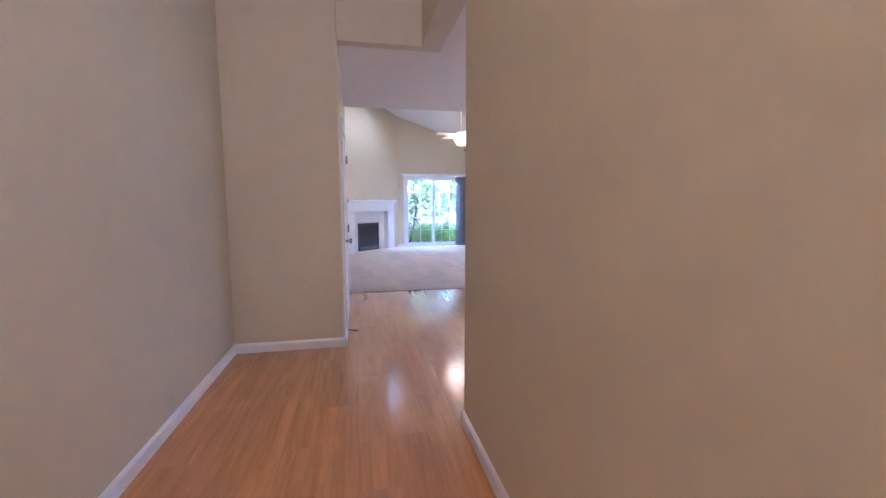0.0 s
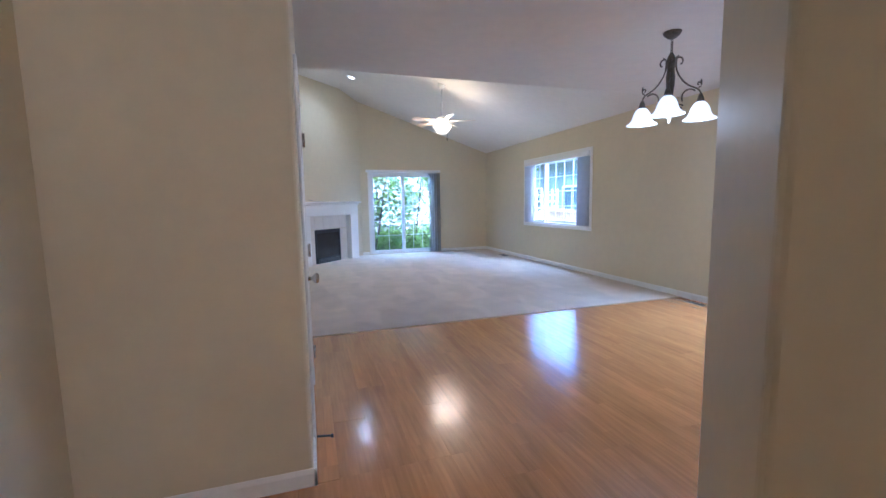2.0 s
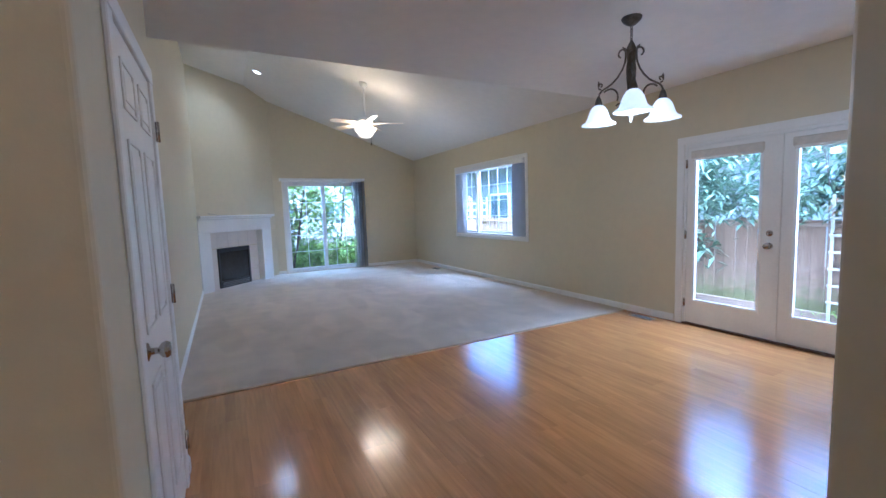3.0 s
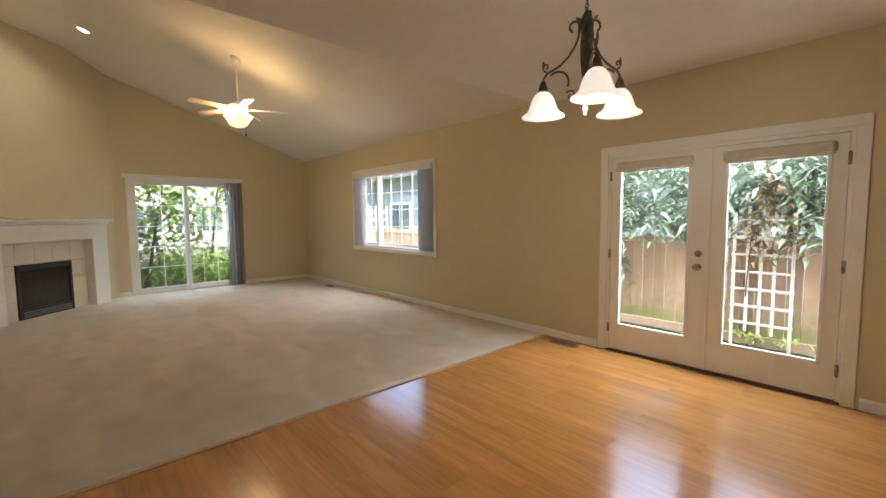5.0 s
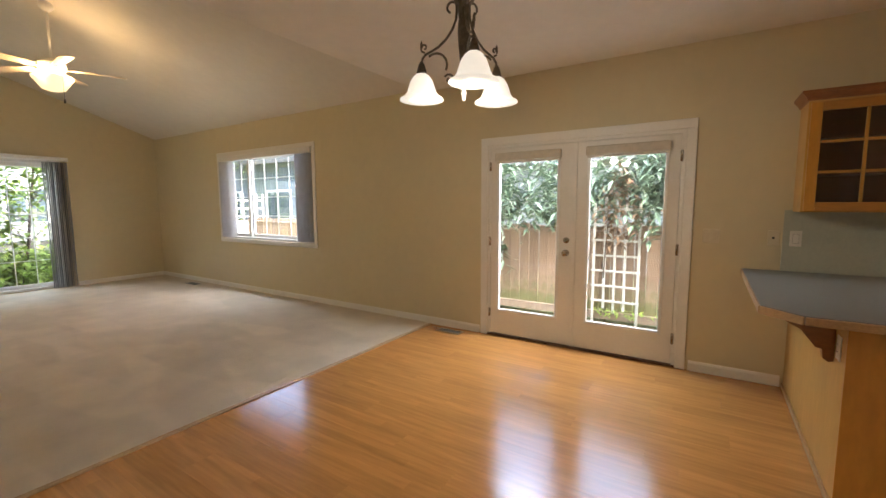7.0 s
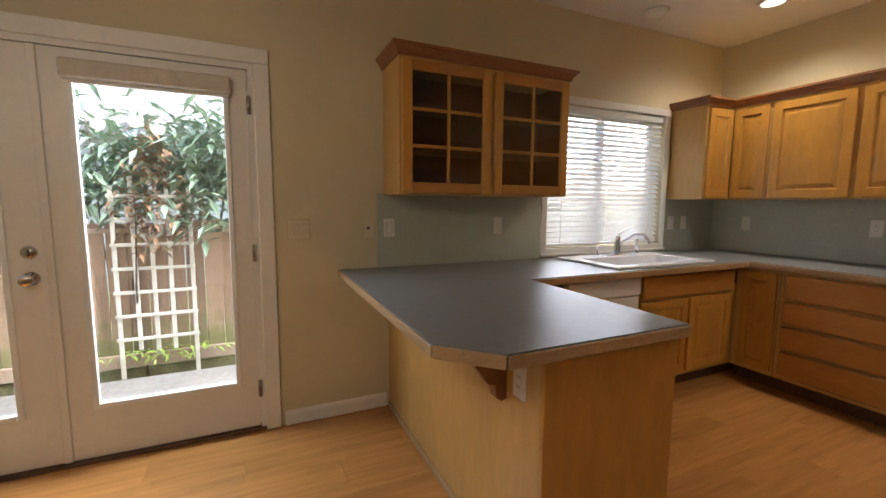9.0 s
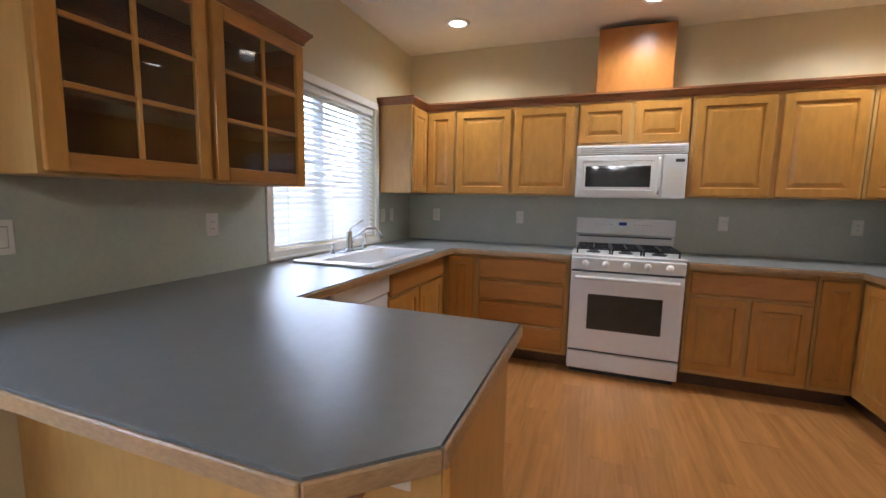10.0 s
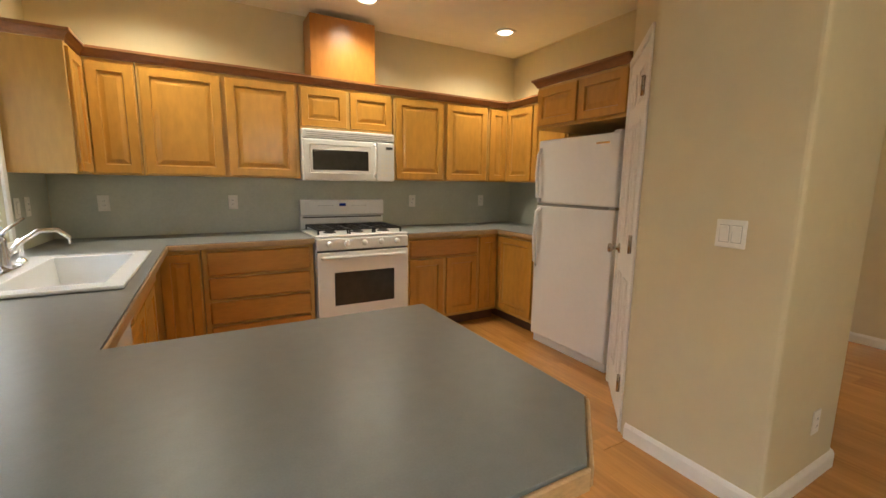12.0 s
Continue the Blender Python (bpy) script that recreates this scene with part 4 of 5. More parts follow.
crown([(E, 0.76), (E - UD, 0.76), (E - UD, S + UD), (1.15 + UD, S + UD), (1.15 + UD, S + 1.15)], UT)
crown([(1.15 + UD, S + 1.17), (1.15 + 0.68, S + 1.17), (1.15 + 0.68, S + 2.02)], UT - 0.0)
flue = thing("range_flue_cover", (3.125, S + 0.1, UT), "deep orange maple box covering the flue above the microwave", "flue cover")
part("front_panel", solid([((2.855, S + 0.232, UT + 0.03), (3.395, S + 0.25, 2.632))], 0.002), FLUEWOOD, flue)
for x in (2.856, 3.376):
    part("side_panel", solid([((x, S + 0.002, UT + 0.03), (x + 0.018, S + 0.2315, 2.631))]), FLUEWOOD, flue)
part("top_panel", solid([((2.875, S + 0.002, 2.612), (3.3755, S + 0.2315, 2.630))]), FLUEWOOD, flue)

# glass-door wall cabinet on the east wall
GA, GB = 3.55 - 3.275, 3.55 - 2.13
gc = thing("glass_cabinet", ME @ Vector(((GA + GB) / 2, UB, 0)), "honey maple wall cabinet with two glass doors, empty inside", "cabinet")
part("side_panel", plain((GA, UB, 0.002), (GA + 0.018, UT, UD), ME), MAPLE_END, gc)
part("side_panel", plain((GB - 0.018, UB, 0.002), (GB, UT, UD), ME), MAPLE_END, gc)
part("bottom_panel", plain((GA + 0.018, UB, 0.002), (GB - 0.018, UB + 0.018, UD), ME), MAPLE_END, gc)
part("top_panel", plain((GA + 0.018, UT - 0.018, 0.002), (GB - 0.018, UT, UD), ME), MAPLE_END, gc)
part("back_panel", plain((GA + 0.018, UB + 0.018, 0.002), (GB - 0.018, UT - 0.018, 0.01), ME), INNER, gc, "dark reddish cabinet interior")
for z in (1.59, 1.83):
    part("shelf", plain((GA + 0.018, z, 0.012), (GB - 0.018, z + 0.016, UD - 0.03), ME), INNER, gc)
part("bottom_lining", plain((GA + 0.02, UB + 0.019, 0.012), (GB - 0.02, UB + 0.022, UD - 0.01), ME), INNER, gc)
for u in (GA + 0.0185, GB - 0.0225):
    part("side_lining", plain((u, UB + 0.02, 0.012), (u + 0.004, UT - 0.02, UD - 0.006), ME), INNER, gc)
mid = (GA + GB) / 2
part("face_frame", plain((mid - 0.03, UB + 0.018, UD - 0.02), (mid + 0.03, UT - 0.018, UD), ME), MAPLE, gc)
for u0, u1 in ((GA + 0.012, mid - 0.012), (mid + 0.012, GB - 0.012)):
    v0, v1, fr = UB + 0.008, UT - 0.015, 0.058
    gd = part("glass_door", plain((u0 + fr - 0.004, v0 + fr - 0.004, UD + 0.004), (u1 - fr + 0.004, v1 - fr + 0.004, UD + 0.0065), ME), CABGLASS, gc, "maple-framed glass door")
    gd.visible_shadow = False
    for a0, a1 in ((u0, u0 + fr), (u1 - fr, u1)):
        part("stile", plain((a0, v0, UD + 0.001), (a1, v1, UD + 0.021), ME, 0.004), MAPLE, gd)
    for a0, a1 in ((v0, v0 + fr), (v1 - fr, v1)):
        part("door_rail", plain((u0 + fr, a0, UD + 0.001), (u1 - fr, a1, UD + 0.0208), ME, 0.004), MAPLE_H_SHADED, gd)
    c = (u0 + u1) / 2
    part("muntin", plain((c - 0.009, v0 + fr, UD + 0.006), (c + 0.009, v1 - fr, UD + 0.020), ME, 0.003), MAPLE, gd)
    for k in (1, 2):
        z = v0 + fr + (v1 - v0 - 2 * fr) * k / 3
        part("muntin", plain((u0 + fr, z - 0.009, UD + 0.007), (u1 - fr, z + 0.009, UD + 0.019), ME, 0.003), MAPLE_H_SHADED, gd)
crown([(E, 3.275), (E - UD, 3.275), (E - UD, 2.13), (E, 2.13)], UT, "dark wooden crown moulding on the glass cabinet")

# base cabinets
BT, BD = 0.862, 0.60
cabinet("base_cabinet", (su(4.528), 0, 0.002), (su(4.245), BT, BD), [(su(4.48), 0.13, su(4.255), BT - 0.03, "door")], MS, "honey maple narrow corner base cabinet", "kitchen base cabinets", toe=True)
cabinet("base_cabinet", (su(4.24), 0, 0.002), (su(3.50), BT, BD), [(su(4.21), z0, su(3.53), z1, "drawer") for z0, z1 in ((0.13, 0.308), (0.322, 0.484), (0.498, 0.654), (0.668, 0.838))], MS, "honey maple four-drawer base cabinet beside the range", "kitchen base cabinets", toe=True)
cabinet("base_cabinet", (su(2.715), 0, 0.002), (su(1.99), BT, BD), [(su(2.70), 0.68, su(2.0), BT - 0.025, "drawer"), (su(2.70), 0.13, su(2.36), 0.66, "door"), (su(2.33), 0.13, su(2.0), 0.66, "door")], MS, "honey maple two-door base cabinet with drawer", "kitchen base cabinets", toe=True)
cabinet("base_cabinet", (su(1.985), 0, 0.002), (su(1.752), BT, BD), [(su(1.97), 0.13, su(1.775), BT - 0.03, "door")], MS, "honey maple narrow corner base cabinet", "kitchen base cabinets", toe=True)
cabinet("base_cabinet", (0.002, 0, 0.002), (1.14, BT, BD), [(0.63, 0.13, 1.12, BT - 0.03, "door")], MW, "honey maple base cabinet beside the refrigerator", "kitchen base cabinets", toe=True)
cabinet("base_cabinet", (3.55 - 1.76, 0, 0.002), (3.55 - S - 0.002, 0.72, BD), [(3.55 - 1.74, 0.68, 3.55 - 0.80, BT - 0.025, "drawer"), (3.55 - 1.74, 0.13, 3.55 - 1.28, 0.66, "door"), (3.55 - 1.26, 0.13, 3.55 - 0.80, 0.66, "door")], ME, "honey maple sink base cabinet", "kitchen base cabinets", toe=True)
# dishwasher
dw = thing("dishwasher", (4.6, 2.08, 0), "white dishwasher under the counter", "dishwasher")
part("body", plain((3.55 - 2.37, 0.10, 0.03), (3.55 - 1.775, BT - 0.003, BD - 0.01), ME), GREYPLASTIC, dw)
part("door", plain((3.55 - 2.365, 0.11, BD - 0.01), (3.55 - 1.78, 0.72, BD + 0.03), ME, 0.006), WHITE, dw)
part("control_panel", plain((3.55 - 2.365, 0.725, BD - 0.01), (3.55 - 1.78, BT - 0.02, BD + 0.045), ME, 0.01), WHITE, dw)
part("toe_panel", plain((3.55 - 2.365, 0.0, 0.05), (3.55 - 1.78, 0.098, BD - 0.06), ME), BLACK, dw)
# peninsula base
pen = thing("peninsula_base", (4.3, 3.0, 0), "honey maple peninsula base with plain wooden panels", "peninsula")
part("back_panel", solid([((3.597, 3.235, 0), (E - 0.004, 3.25, BT - 0.002))], 0.002), MAPLE_END, pen, "light maple veneer back panel")
part("end_panel", solid([((3.577, 2.69, 0.0), (3.595, 3.252, BT - 0.002))], 0.002), MAPLE, pen, "maple veneer end panel")
part("body", solid([((3.597, 2.70, 0.1), (E - 0.01, 3.234, BT - 0.002))]), MAPLE_END, pen)
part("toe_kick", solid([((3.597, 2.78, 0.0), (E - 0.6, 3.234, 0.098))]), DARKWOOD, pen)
part("shoe_strip", solid([((3.60, 3.251, 0), (E - 0.016, 3.262, 0.035))], 0.003), EDGE, pen)
# corbel and outlet under the overhang
bm = bmesh.new()
pr = [(0, 0), (0.20, 0), (0.20, -0.03), (0.17, -0.05), (0.13, -0.07), (0.10, -0.11), (0.07, -0.15), (0.045, -0.155), (0.04, -0.20), (0.02, -0.215), (0, -0.21)]
a = [bm.verts.new((3.775, 3.252 + y, 0.855 + z)) for y, z in pr]
b = [bm.verts.new((3.815, 3.252 + y, 0.855 + z)) for y, z in pr]
bm.faces.new(a)
bm.faces.new(b[::-1])
for k in range(len(pr)):
    bm.faces.new((a[k], b[k], b[(k + 1) % len(pr)], a[(k + 1) % len(pr)]))
bmesh.ops.recalc_face_normals(bm, faces=bm.faces)
single("corbel", bm, CROWN, (3.795, 3.252, 0.7), "dark wooden scrolled corbel under the counter overhang", "bracket")

# counters
CT = 0.90
xs = [3.497, 3.545, 3.70, 4.43, 4.53, 4.97, E - 0.002]
ys = [S + 0.002, 0.77, 1.14, 1.94, 2.685, 3.405, 3.55]


def on_counter(x, y):
    if 4.53 < x < 4.97 and 1.14 < y < 1.94:
        return False
    return (y < 0.77) or x > 4.43 or (y > 2.685 and x > 3.545 and not (x < 3.70 and y > 3.405))


bm = sheet(xs, ys, on_counter, 0.036, lambda u, v, w: (u, v, CT - 0.036 + w))
wedge = [bm.verts.new((x, y, z)) for z in (CT - 0.036, CT) for x, y in ((3.545, 3.405), (3.70, 3.405), (3.70, 3.55))]
for f in ((0, 1, 2), (3, 5, 4), (0, 3, 4, 1), (1, 4, 5, 2), (2, 5, 3, 0)):
    try:
        bm.faces.new([wedge[i] for i in f])
    except ValueError:
        pass
bmesh.ops.recalc_face_normals(bm, faces=bm.faces)
counter = single("counter", bm, COUNTER, (4.4, 2.8, CT), "dark grey laminate peninsula and sink counter with wooden edge", "counter")


def edge_run(points, parent):
    for (x0, y0), (x1, y1) in zip(points, points[1:]):
        d = Vector((x1 - x0, y1 - y0, 0))
        m = Matrix.Translation((x0, y0, CT - 0.042)) @ Matrix.Rotation(math.atan2(d.y, d.x), 4, "Z")
        part("edge_strip", plain((0, -0.010, 0), (d.length, 0.0, 0.038), m, 0.003), EDGE, parent, "wooden counter edging")


edge_run([(3.544, 2.684), (4.43, 2.684)], counter)
edge_run([(3.544, 2.684), (3.544, 3.405), (3.70, 3.551), (E - 0.003, 3.551)][::-1], counter)
edge_run([(4.429, 2.68), (4.429, 0.771)], counter)
edge_run([(4.428, 0.771), (3.497, 0.771)], counter)
us, vs = [1.152, 1.79, 2.722], [S + 0.002, 0.77, 1.28]
counter2 = single("counter", sheet(us, vs, lambda x, y: y < 0.77 or x < 1.79, 0.036, lambda u, v, w: (u, v, CT - 0.036 + w)), COUNTER, (1.9, 0.5, CT), "dark grey laminate corner counter with wooden edge", "counter")
edge_run([(2.722, 0.771), (1.79, 0.771)], counter2)
edge_run([(1.791, 0.771), (1.791, 1.28)][::-1], counter2)

# backsplash panels
structure("backsplash", solid([((1.152, S, CT), (E - 0.008, S + 0.006, UB + 0.01))]), SPLASH, "grey-green backsplash panel")
structure("backsplash", solid([((E - 0.006, S + 0.008, CT), (E, KW[0] - 0.057, UB + 0.01)), ((E - 0.006, KW[1] + 0.057, CT), (E, 3.32, UB + 0.01))]), SPLASH, "grey-green backsplash panel")
structure("backsplash", solid([((1.15, S + 0.008, CT), (1.156, 1.28, UB + 0.01))]), SPLASH, "grey-green backsplash panel")
structure("window_sill", solid([((E - 0.03, KW[0] - 0.06, KW[2] - 0.058), (E, KW[1] + 0.06, KW[2] - 0.04))], 0.004), TRIM, "white kitchen window sill")

# sink and faucet
sink = thing("sink", (4.75, 1.54, CT), "white enamel double-bowl drop-in sink", "sink")
us, vs = [4.475, 4.55, 4.88, 5.03], [1.08, 1.16, 1.92, 2.0]
rim = sheet(us, vs, lambda x, y: not (4.55 < x < 4.88 and 1.16 < y < 1.92), 0.016, lambda u, v, w: (u, v, CT + 0.001 + w))
bmesh.ops.bevel(rim, geom=[e for e in rim.edges if e.is_manifold and e.calc_face_angle() > 1], offset=0.006, segments=2, profile=0.5, affect="EDGES")
part("rim", rim, WHITE, sink)
for y0, y1 in ((1.16, 1.92),):
    bm = bmesh.new()
    box(bm, (4.551, y0 + 0.001, CT - 0.17), (4.879, y1 - 0.001, CT + 0.012))
    bm.faces.ensure_lookup_table()
    top = max(bm.faces, key=lambda f: f.calc_center_median().z)
    bmesh.ops.delete(bm, geom=[top], context="FACES_ONLY")
    for v in bm.verts:
        if v.co.z < CT - 0.1:
            v.co.x += 0.025 if v.co.x < 4.7 else -0.025
            v.co.y += 0.025 if v.co.y < (y0 + y1) / 2 else -0.025
    bmesh.ops.reverse_faces(bm, faces=bm.faces)
    bowl = part("bowl", bm, WHITE, sink)
    part("drain", lathe([(0.0, CT - 0.168), (0.035, CT - 0.167), (0.04, CT - 0.169)], 20, (4.715, (y0 + y1) / 2, 0)), CHROME, bowl)
part("divider", solid([((4.565, 1.51, CT - 0.168), (4.865, 1.535, CT - 0.06))], 0.006), WHITE, sink)
fz = CT + 0.017
fx, fy = 4.955, 1.50
fau = thing("faucet", (fx, fy, fz), "chrome single-lever kitchen faucet on the sink rim", "faucet")
part("deck_plate", solid([((fx - 0.028, fy - 0.13, fz), (fx + 0.028, fy + 0.13, fz + 0.008))], 0.003), CHROME, fau)
part("post", lathe([(0.026, fz + 0.008), (0.024, fz + 0.03), (0.020, fz + 0.12), (0.021, fz + 0.14), (0.012, fz + 0.15)], 18, (fx, fy, 0)), CHROME, fau)
part("lever", tube([(fx, fy, fz + 0.15), (fx - 0.02, fy - 0.03, fz + 0.18), (fx - 0.05, fy - 0.08, fz + 0.215), (fx - 0.055, fy - 0.095, fz + 0.218)], 0.008, 8, r_end=0.005), CHROME, fau)
part("spout", tube([(fx - 0.01, fy, fz + 0.06), (fx - 0.05, fy - 0.02, fz + 0.115), (fx - 0.11, fy - 0.05, fz + 0.165), (fx - 0.17, fy - 0.07, fz + 0.165), (fx - 0.205, fy - 0.08, fz + 0.13), (fx - 0.21, fy - 0.082, fz + 0.10)], 0.012, 10, r_end=0.010), CHROME, fau)
spr = thing("side_sprayer", (fx, fy - 0.2, fz), "chrome side sprayer beside the faucet", "sprayer")
part("base", lathe([(0.022, fz), (0.020, fz + 0.012), (0.012, fz + 0.025)], 16, (fx, fy - 0.2, 0)), CHROME, spr)
part("head", lathe([(0.010, fz + 0.02), (0.012, fz + 0.08), (0.016, fz + 0.11), (0.0, fz + 0.125)], 16, (fx, fy - 0.2, 0)), CHROME, spr)
soap = thing("soap_dispenser", (fx, fy + 0.2, fz), "chrome soap dispenser beside the faucet", "dispenser")
part("base", lathe([(0.020, fz), (0.018, fz + 0.015), (0.008, fz + 0.02), (0.008, fz + 0.06), (0.012, fz + 0.065), (0.0, fz + 0.075)], 16, (fx, fy + 0.2, 0)), CHROME, soap)

# gas range
RX0, RX1, RF = 2.735, 3.49, 0.775
rng = thing("gas_range", ((RX0 + RX1) / 2, 0.45, 0), "white freestanding gas range with black grates", "range")
part("body", solid([((RX0, S + 0.03, 0.05), (RX1, RF - 0.02, 0.895))], 0.004), WHITE, rng)
part("cooktop", solid([((RX0 - 0.006, S + 0.10, 0.896), (RX1 + 0.006, RF + 0.005, 0.915))], 0.006), WHITE, rng)
bm = bmesh.new()
prof = [(0.16, 0.905), (0.21, 0.905), (0.215, 1.02), (0.235, 1.035), (0.235, 1.15), (0.22, 1.165), (0.16, 1.165)]
a = [bm.verts.new((RX0, y, z)) for y, z in prof]
b = [bm.verts.new((RX1, y, z)) for y, z in prof]
bm.faces.new(a)
bm.faces.new(b[::-1])
for k in range(len(prof)):
    bm.faces.new((a[k], b[k], b[(k + 1) % len(prof)], a[(k + 1) % len(prof)]))
bmesh.ops.recalc_face_normals(bm, faces=bm.faces)
bg = part("backguard", bm, WHITE, rng)
part("display", solid([((3.095, 0.235, 1.108), (3.155, 0.238, 1.134))]), DISPLAY, bg, "small blue lit clock display")
for k in range(6):
    for s in (-1, 1):
        cx = 3.125 + s * (0.09 + 0.03 * k)
        if k < 5:
            part("touch_mark", solid([((cx - 0.006, 0.235, 1.112), (cx + 0.006, 0.2365, 1.116))]), GREYPLASTIC, bg)
# dark strip coloured as the shade of the backguard vent
part("vent_gap_shade", solid([((RX0 + 0.02, 0.214, 1.005), (RX1 - 0.02, 0.219, 1.016))]), SLOT, bg)
for gx0, gx1 in ((RX0 + 0.03, RX0 + 0.27), (RX0 + 0.275, RX1 - 0.275), (RX1 - 0.27, RX1 - 0.03)):
    bm = bmesh.new()
    z0, z1, y0, y1 = 0.945, 0.957, 0.26, 0.72
    for a, b in (((gx0, y0, z0), (gx0 + 0.012, y1, z1)), ((gx1 - 0.012, y0, z0), (gx1, y1, z1)), ((gx0, y0, z0), (gx1, y0 + 0.012, z1)), ((gx0, y1 - 0.012, z0), (gx1, y1, z1)), ((gx0, 0.484, z0), (gx1, 0.496, z1)),
                 (((gx0 + gx1) / 2 - 0.005, y0, z0 + 0.002), ((gx0 + gx1) / 2 + 0.005, y1, z1 + 0.004)), ((gx0, 0.37, z0 + 0.001), (gx1, 0.38, z1 + 0.003)), ((gx0, 0.60, z0 + 0.001), (gx1, 0.61, z1 + 0.003))):
        box(bm, a, b)
    for x in (gx0, gx1 - 0.012):
        for y in (y0, y1 - 0.012):
            box(bm, (x, y, 0.914), (x + 0.012, y + 0.012, z0))
    part("grate", bm, BLACK, rng, "black cast-iron burner grate")
for x in (RX0 + 0.15, (RX0 + RX1) / 2, RX1 - 0.15):
    for y in (0.375, 0.605):
        part("burner", lathe([(0.052, 0.913), (0.052, 0.922), (0.035, 0.926), (0.035, 0.934), (0.0, 0.936)], 20, (x, y, 0)), BLACK, rng)
# front: knob panel, oven door, drawer
part("knob_panel", solid([((RX0, RF - 0.02, 0.80), (RX1, RF + 0.022, 0.893))], 0.008), WHITE, rng)
for k in range(5):
    x = RX0 + 0.10 + k * (RX1 - RX0 - 0.20) / 4
    m = Matrix.Translation((x, RF + 0.022, 0.85)) @ Matrix.Rotation(radians(-90), 4, "X")
    part("knob", lathe([(0.024, 0), (0.022, 0.012), (0.018, 0.026), (0.0, 0.028)], 16, (0, 0, 0), None, m), WHITE, rng)
od = part("oven_door", solid([((RX0 + 0.003, RF - 0.02, 0.195), (RX1 - 0.003, RF + 0.028, 0.785))], 0.006), WHITE, rng)
part("oven_window", solid([((2.865, RF + 0.026, 0.36), (3.36, RF + 0.031, 0.625))], 0.002), DARKGLASS, od, "dark oven window")
bm = tube([(RX0 + 0.04, RF + 0.03, 0.745), (RX0 + 0.045, RF + 0.065, 0.75), (RX1 - 0.045, RF + 0.065, 0.75), (RX1 - 0.04, RF + 0.03, 0.745)], 0.013, 10)
part("oven_handle", bm, WHITE, od)
# dark strips above and below the oven door replace the shade in its gaps
part("door_gap_shade", solid([((RX0 + 0.01, RF - 0.02, 0.786), (RX1 - 0.01, RF + 0.01, 0.799))]), SLOT, rng)
part("storage_drawer", solid([((RX0 + 0.003, RF - 0.02, 0.045), (RX1 - 0.003, RF + 0.026, 0.178))], 0.006), WHITE, rng)
part("drawer_gap_shade", solid([((RX0 + 0.01, RF - 0.02, 0.179), (RX1 - 0.01, RF + 0.008, 0.194))]), SLOT, rng)
part("plinth", solid([((RX0 + 0.02, S + 0.1, 0.0), (RX1 - 0.02, RF - 0.03, 0.05))]), BLACK, rng)

# microwave
MF0 = 0.515
mw = thing("microwave", (3.12, 0.3, 1.33), "white over-the-range microwave with dark window", "microwave")
part("body", solid([((2.735, S + 0.003, 1.33), (3.508, MF0 - 0.03, 1.732))], 0.004), WHITE, mw)
part("vent_grille", solid([((2.735, MF0 - 0.03, 1.66), (3.508, MF0 - 0.004, 1.732))], 0.008), WHITE, mw)
for z in (1.675, 1.69, 1.705):
    part("grille_slot", solid([((2.76, MF0 - 0.005, z), (3.48, MF0 - 0.003, z + 0.004))]), GREYPLASTIC, mw)
md = part("microwave_door", solid([((2.90, MF0 - 0.03, 1.333), (3.507, MF0, 1.657))], 0.012, 2), WHITE, mw)
part("window_rim", solid([((2.955, MF0 - 0.002, 1.39), (3.46, MF0 + 0.005, 1.615))], 0.01), WHITE, md)
part("door_window", solid([((2.975, MF0 + 0.001, 1.415), (3.435, MF0 + 0.007, 1.575))], 0.002), DARKGLASS, md, "dark tinted door window")
part("door_handle", tube([(2.92, MF0, 1.37), (2.918, MF0 + 0.03, 1.40), (2.918, MF0 + 0.035, 1.50), (2.918, MF0 + 0.03, 1.60), (2.92, MF0, 1.63)], 0.012, 8), WHITE, md)
cp = part("control_panel", solid([((2.737, MF0 - 0.03, 1.333), (2.897, MF0 - 0.002, 1.657))], 0.006), WHITE, mw)
part("clock", solid([((2.755, MF0 - 0.003, 1.60), (2.815, MF0, 1.622))]), SLOT, cp, "small dark clock display")
for r in range(5):
    for c in range(3):
        part("button", solid([((2.765 + c * 0.035, MF0 - 0.003, 1.37 + r * 0.04), (2.79 + c * 0.035, MF0, 1.395 + r * 0.04))]), PLATE, cp)

# refrigerator
fr = thing("refrigerator", (1.5, 1.72, 0), "white top-freezer refrigerator between cabinets and pantry door", "refrigerator")
FY0, FY1, FXF = 1.335, 2.10, 1.83
part("cabinet", solid([((1.19, FY0 + 0.004, 0.04), (FXF - 0.075, FY1 - 0.004, 1.66))], 0.006), FRIDGE, fr)
fd1 = part("fridge_door", solid([((FXF - 0.07, FY0, 0.07), (FXF, FY1, 1.155))], 0.014, 3), FRIDGE, fr)
fd2 = part("freezer_door", solid([((FXF - 0.07, FY0, 1.175), (FXF, FY1, 1.668))], 0.014, 3), FRIDGE, fr)
part("door_seal", solid([((FXF - 0.08, FY0 + 0.01, 1.153), (FXF - 0.012, FY1 - 0.01, 1.177))]), GREYPLASTIC, fr)
part("kick_grille", solid([((1.25, FY0 + 0.01, 0.0), (FXF - 0.03, FY1 - 0.01, 0.062))], 0.004), FRIDGE, fr)
part("handle", tube([(FXF - 0.005, FY0 + 0.045, 1.20), (FXF + 0.035, FY0 + 0.045, 1.22), (FXF + 0.045, FY0 + 0.042, 1.40), (FXF + 0.025, FY0 + 0.035, 1.56), (FXF - 0.005, FY0 + 0.03, 1.60)], 0.014, 8), FRIDGE, fd2)
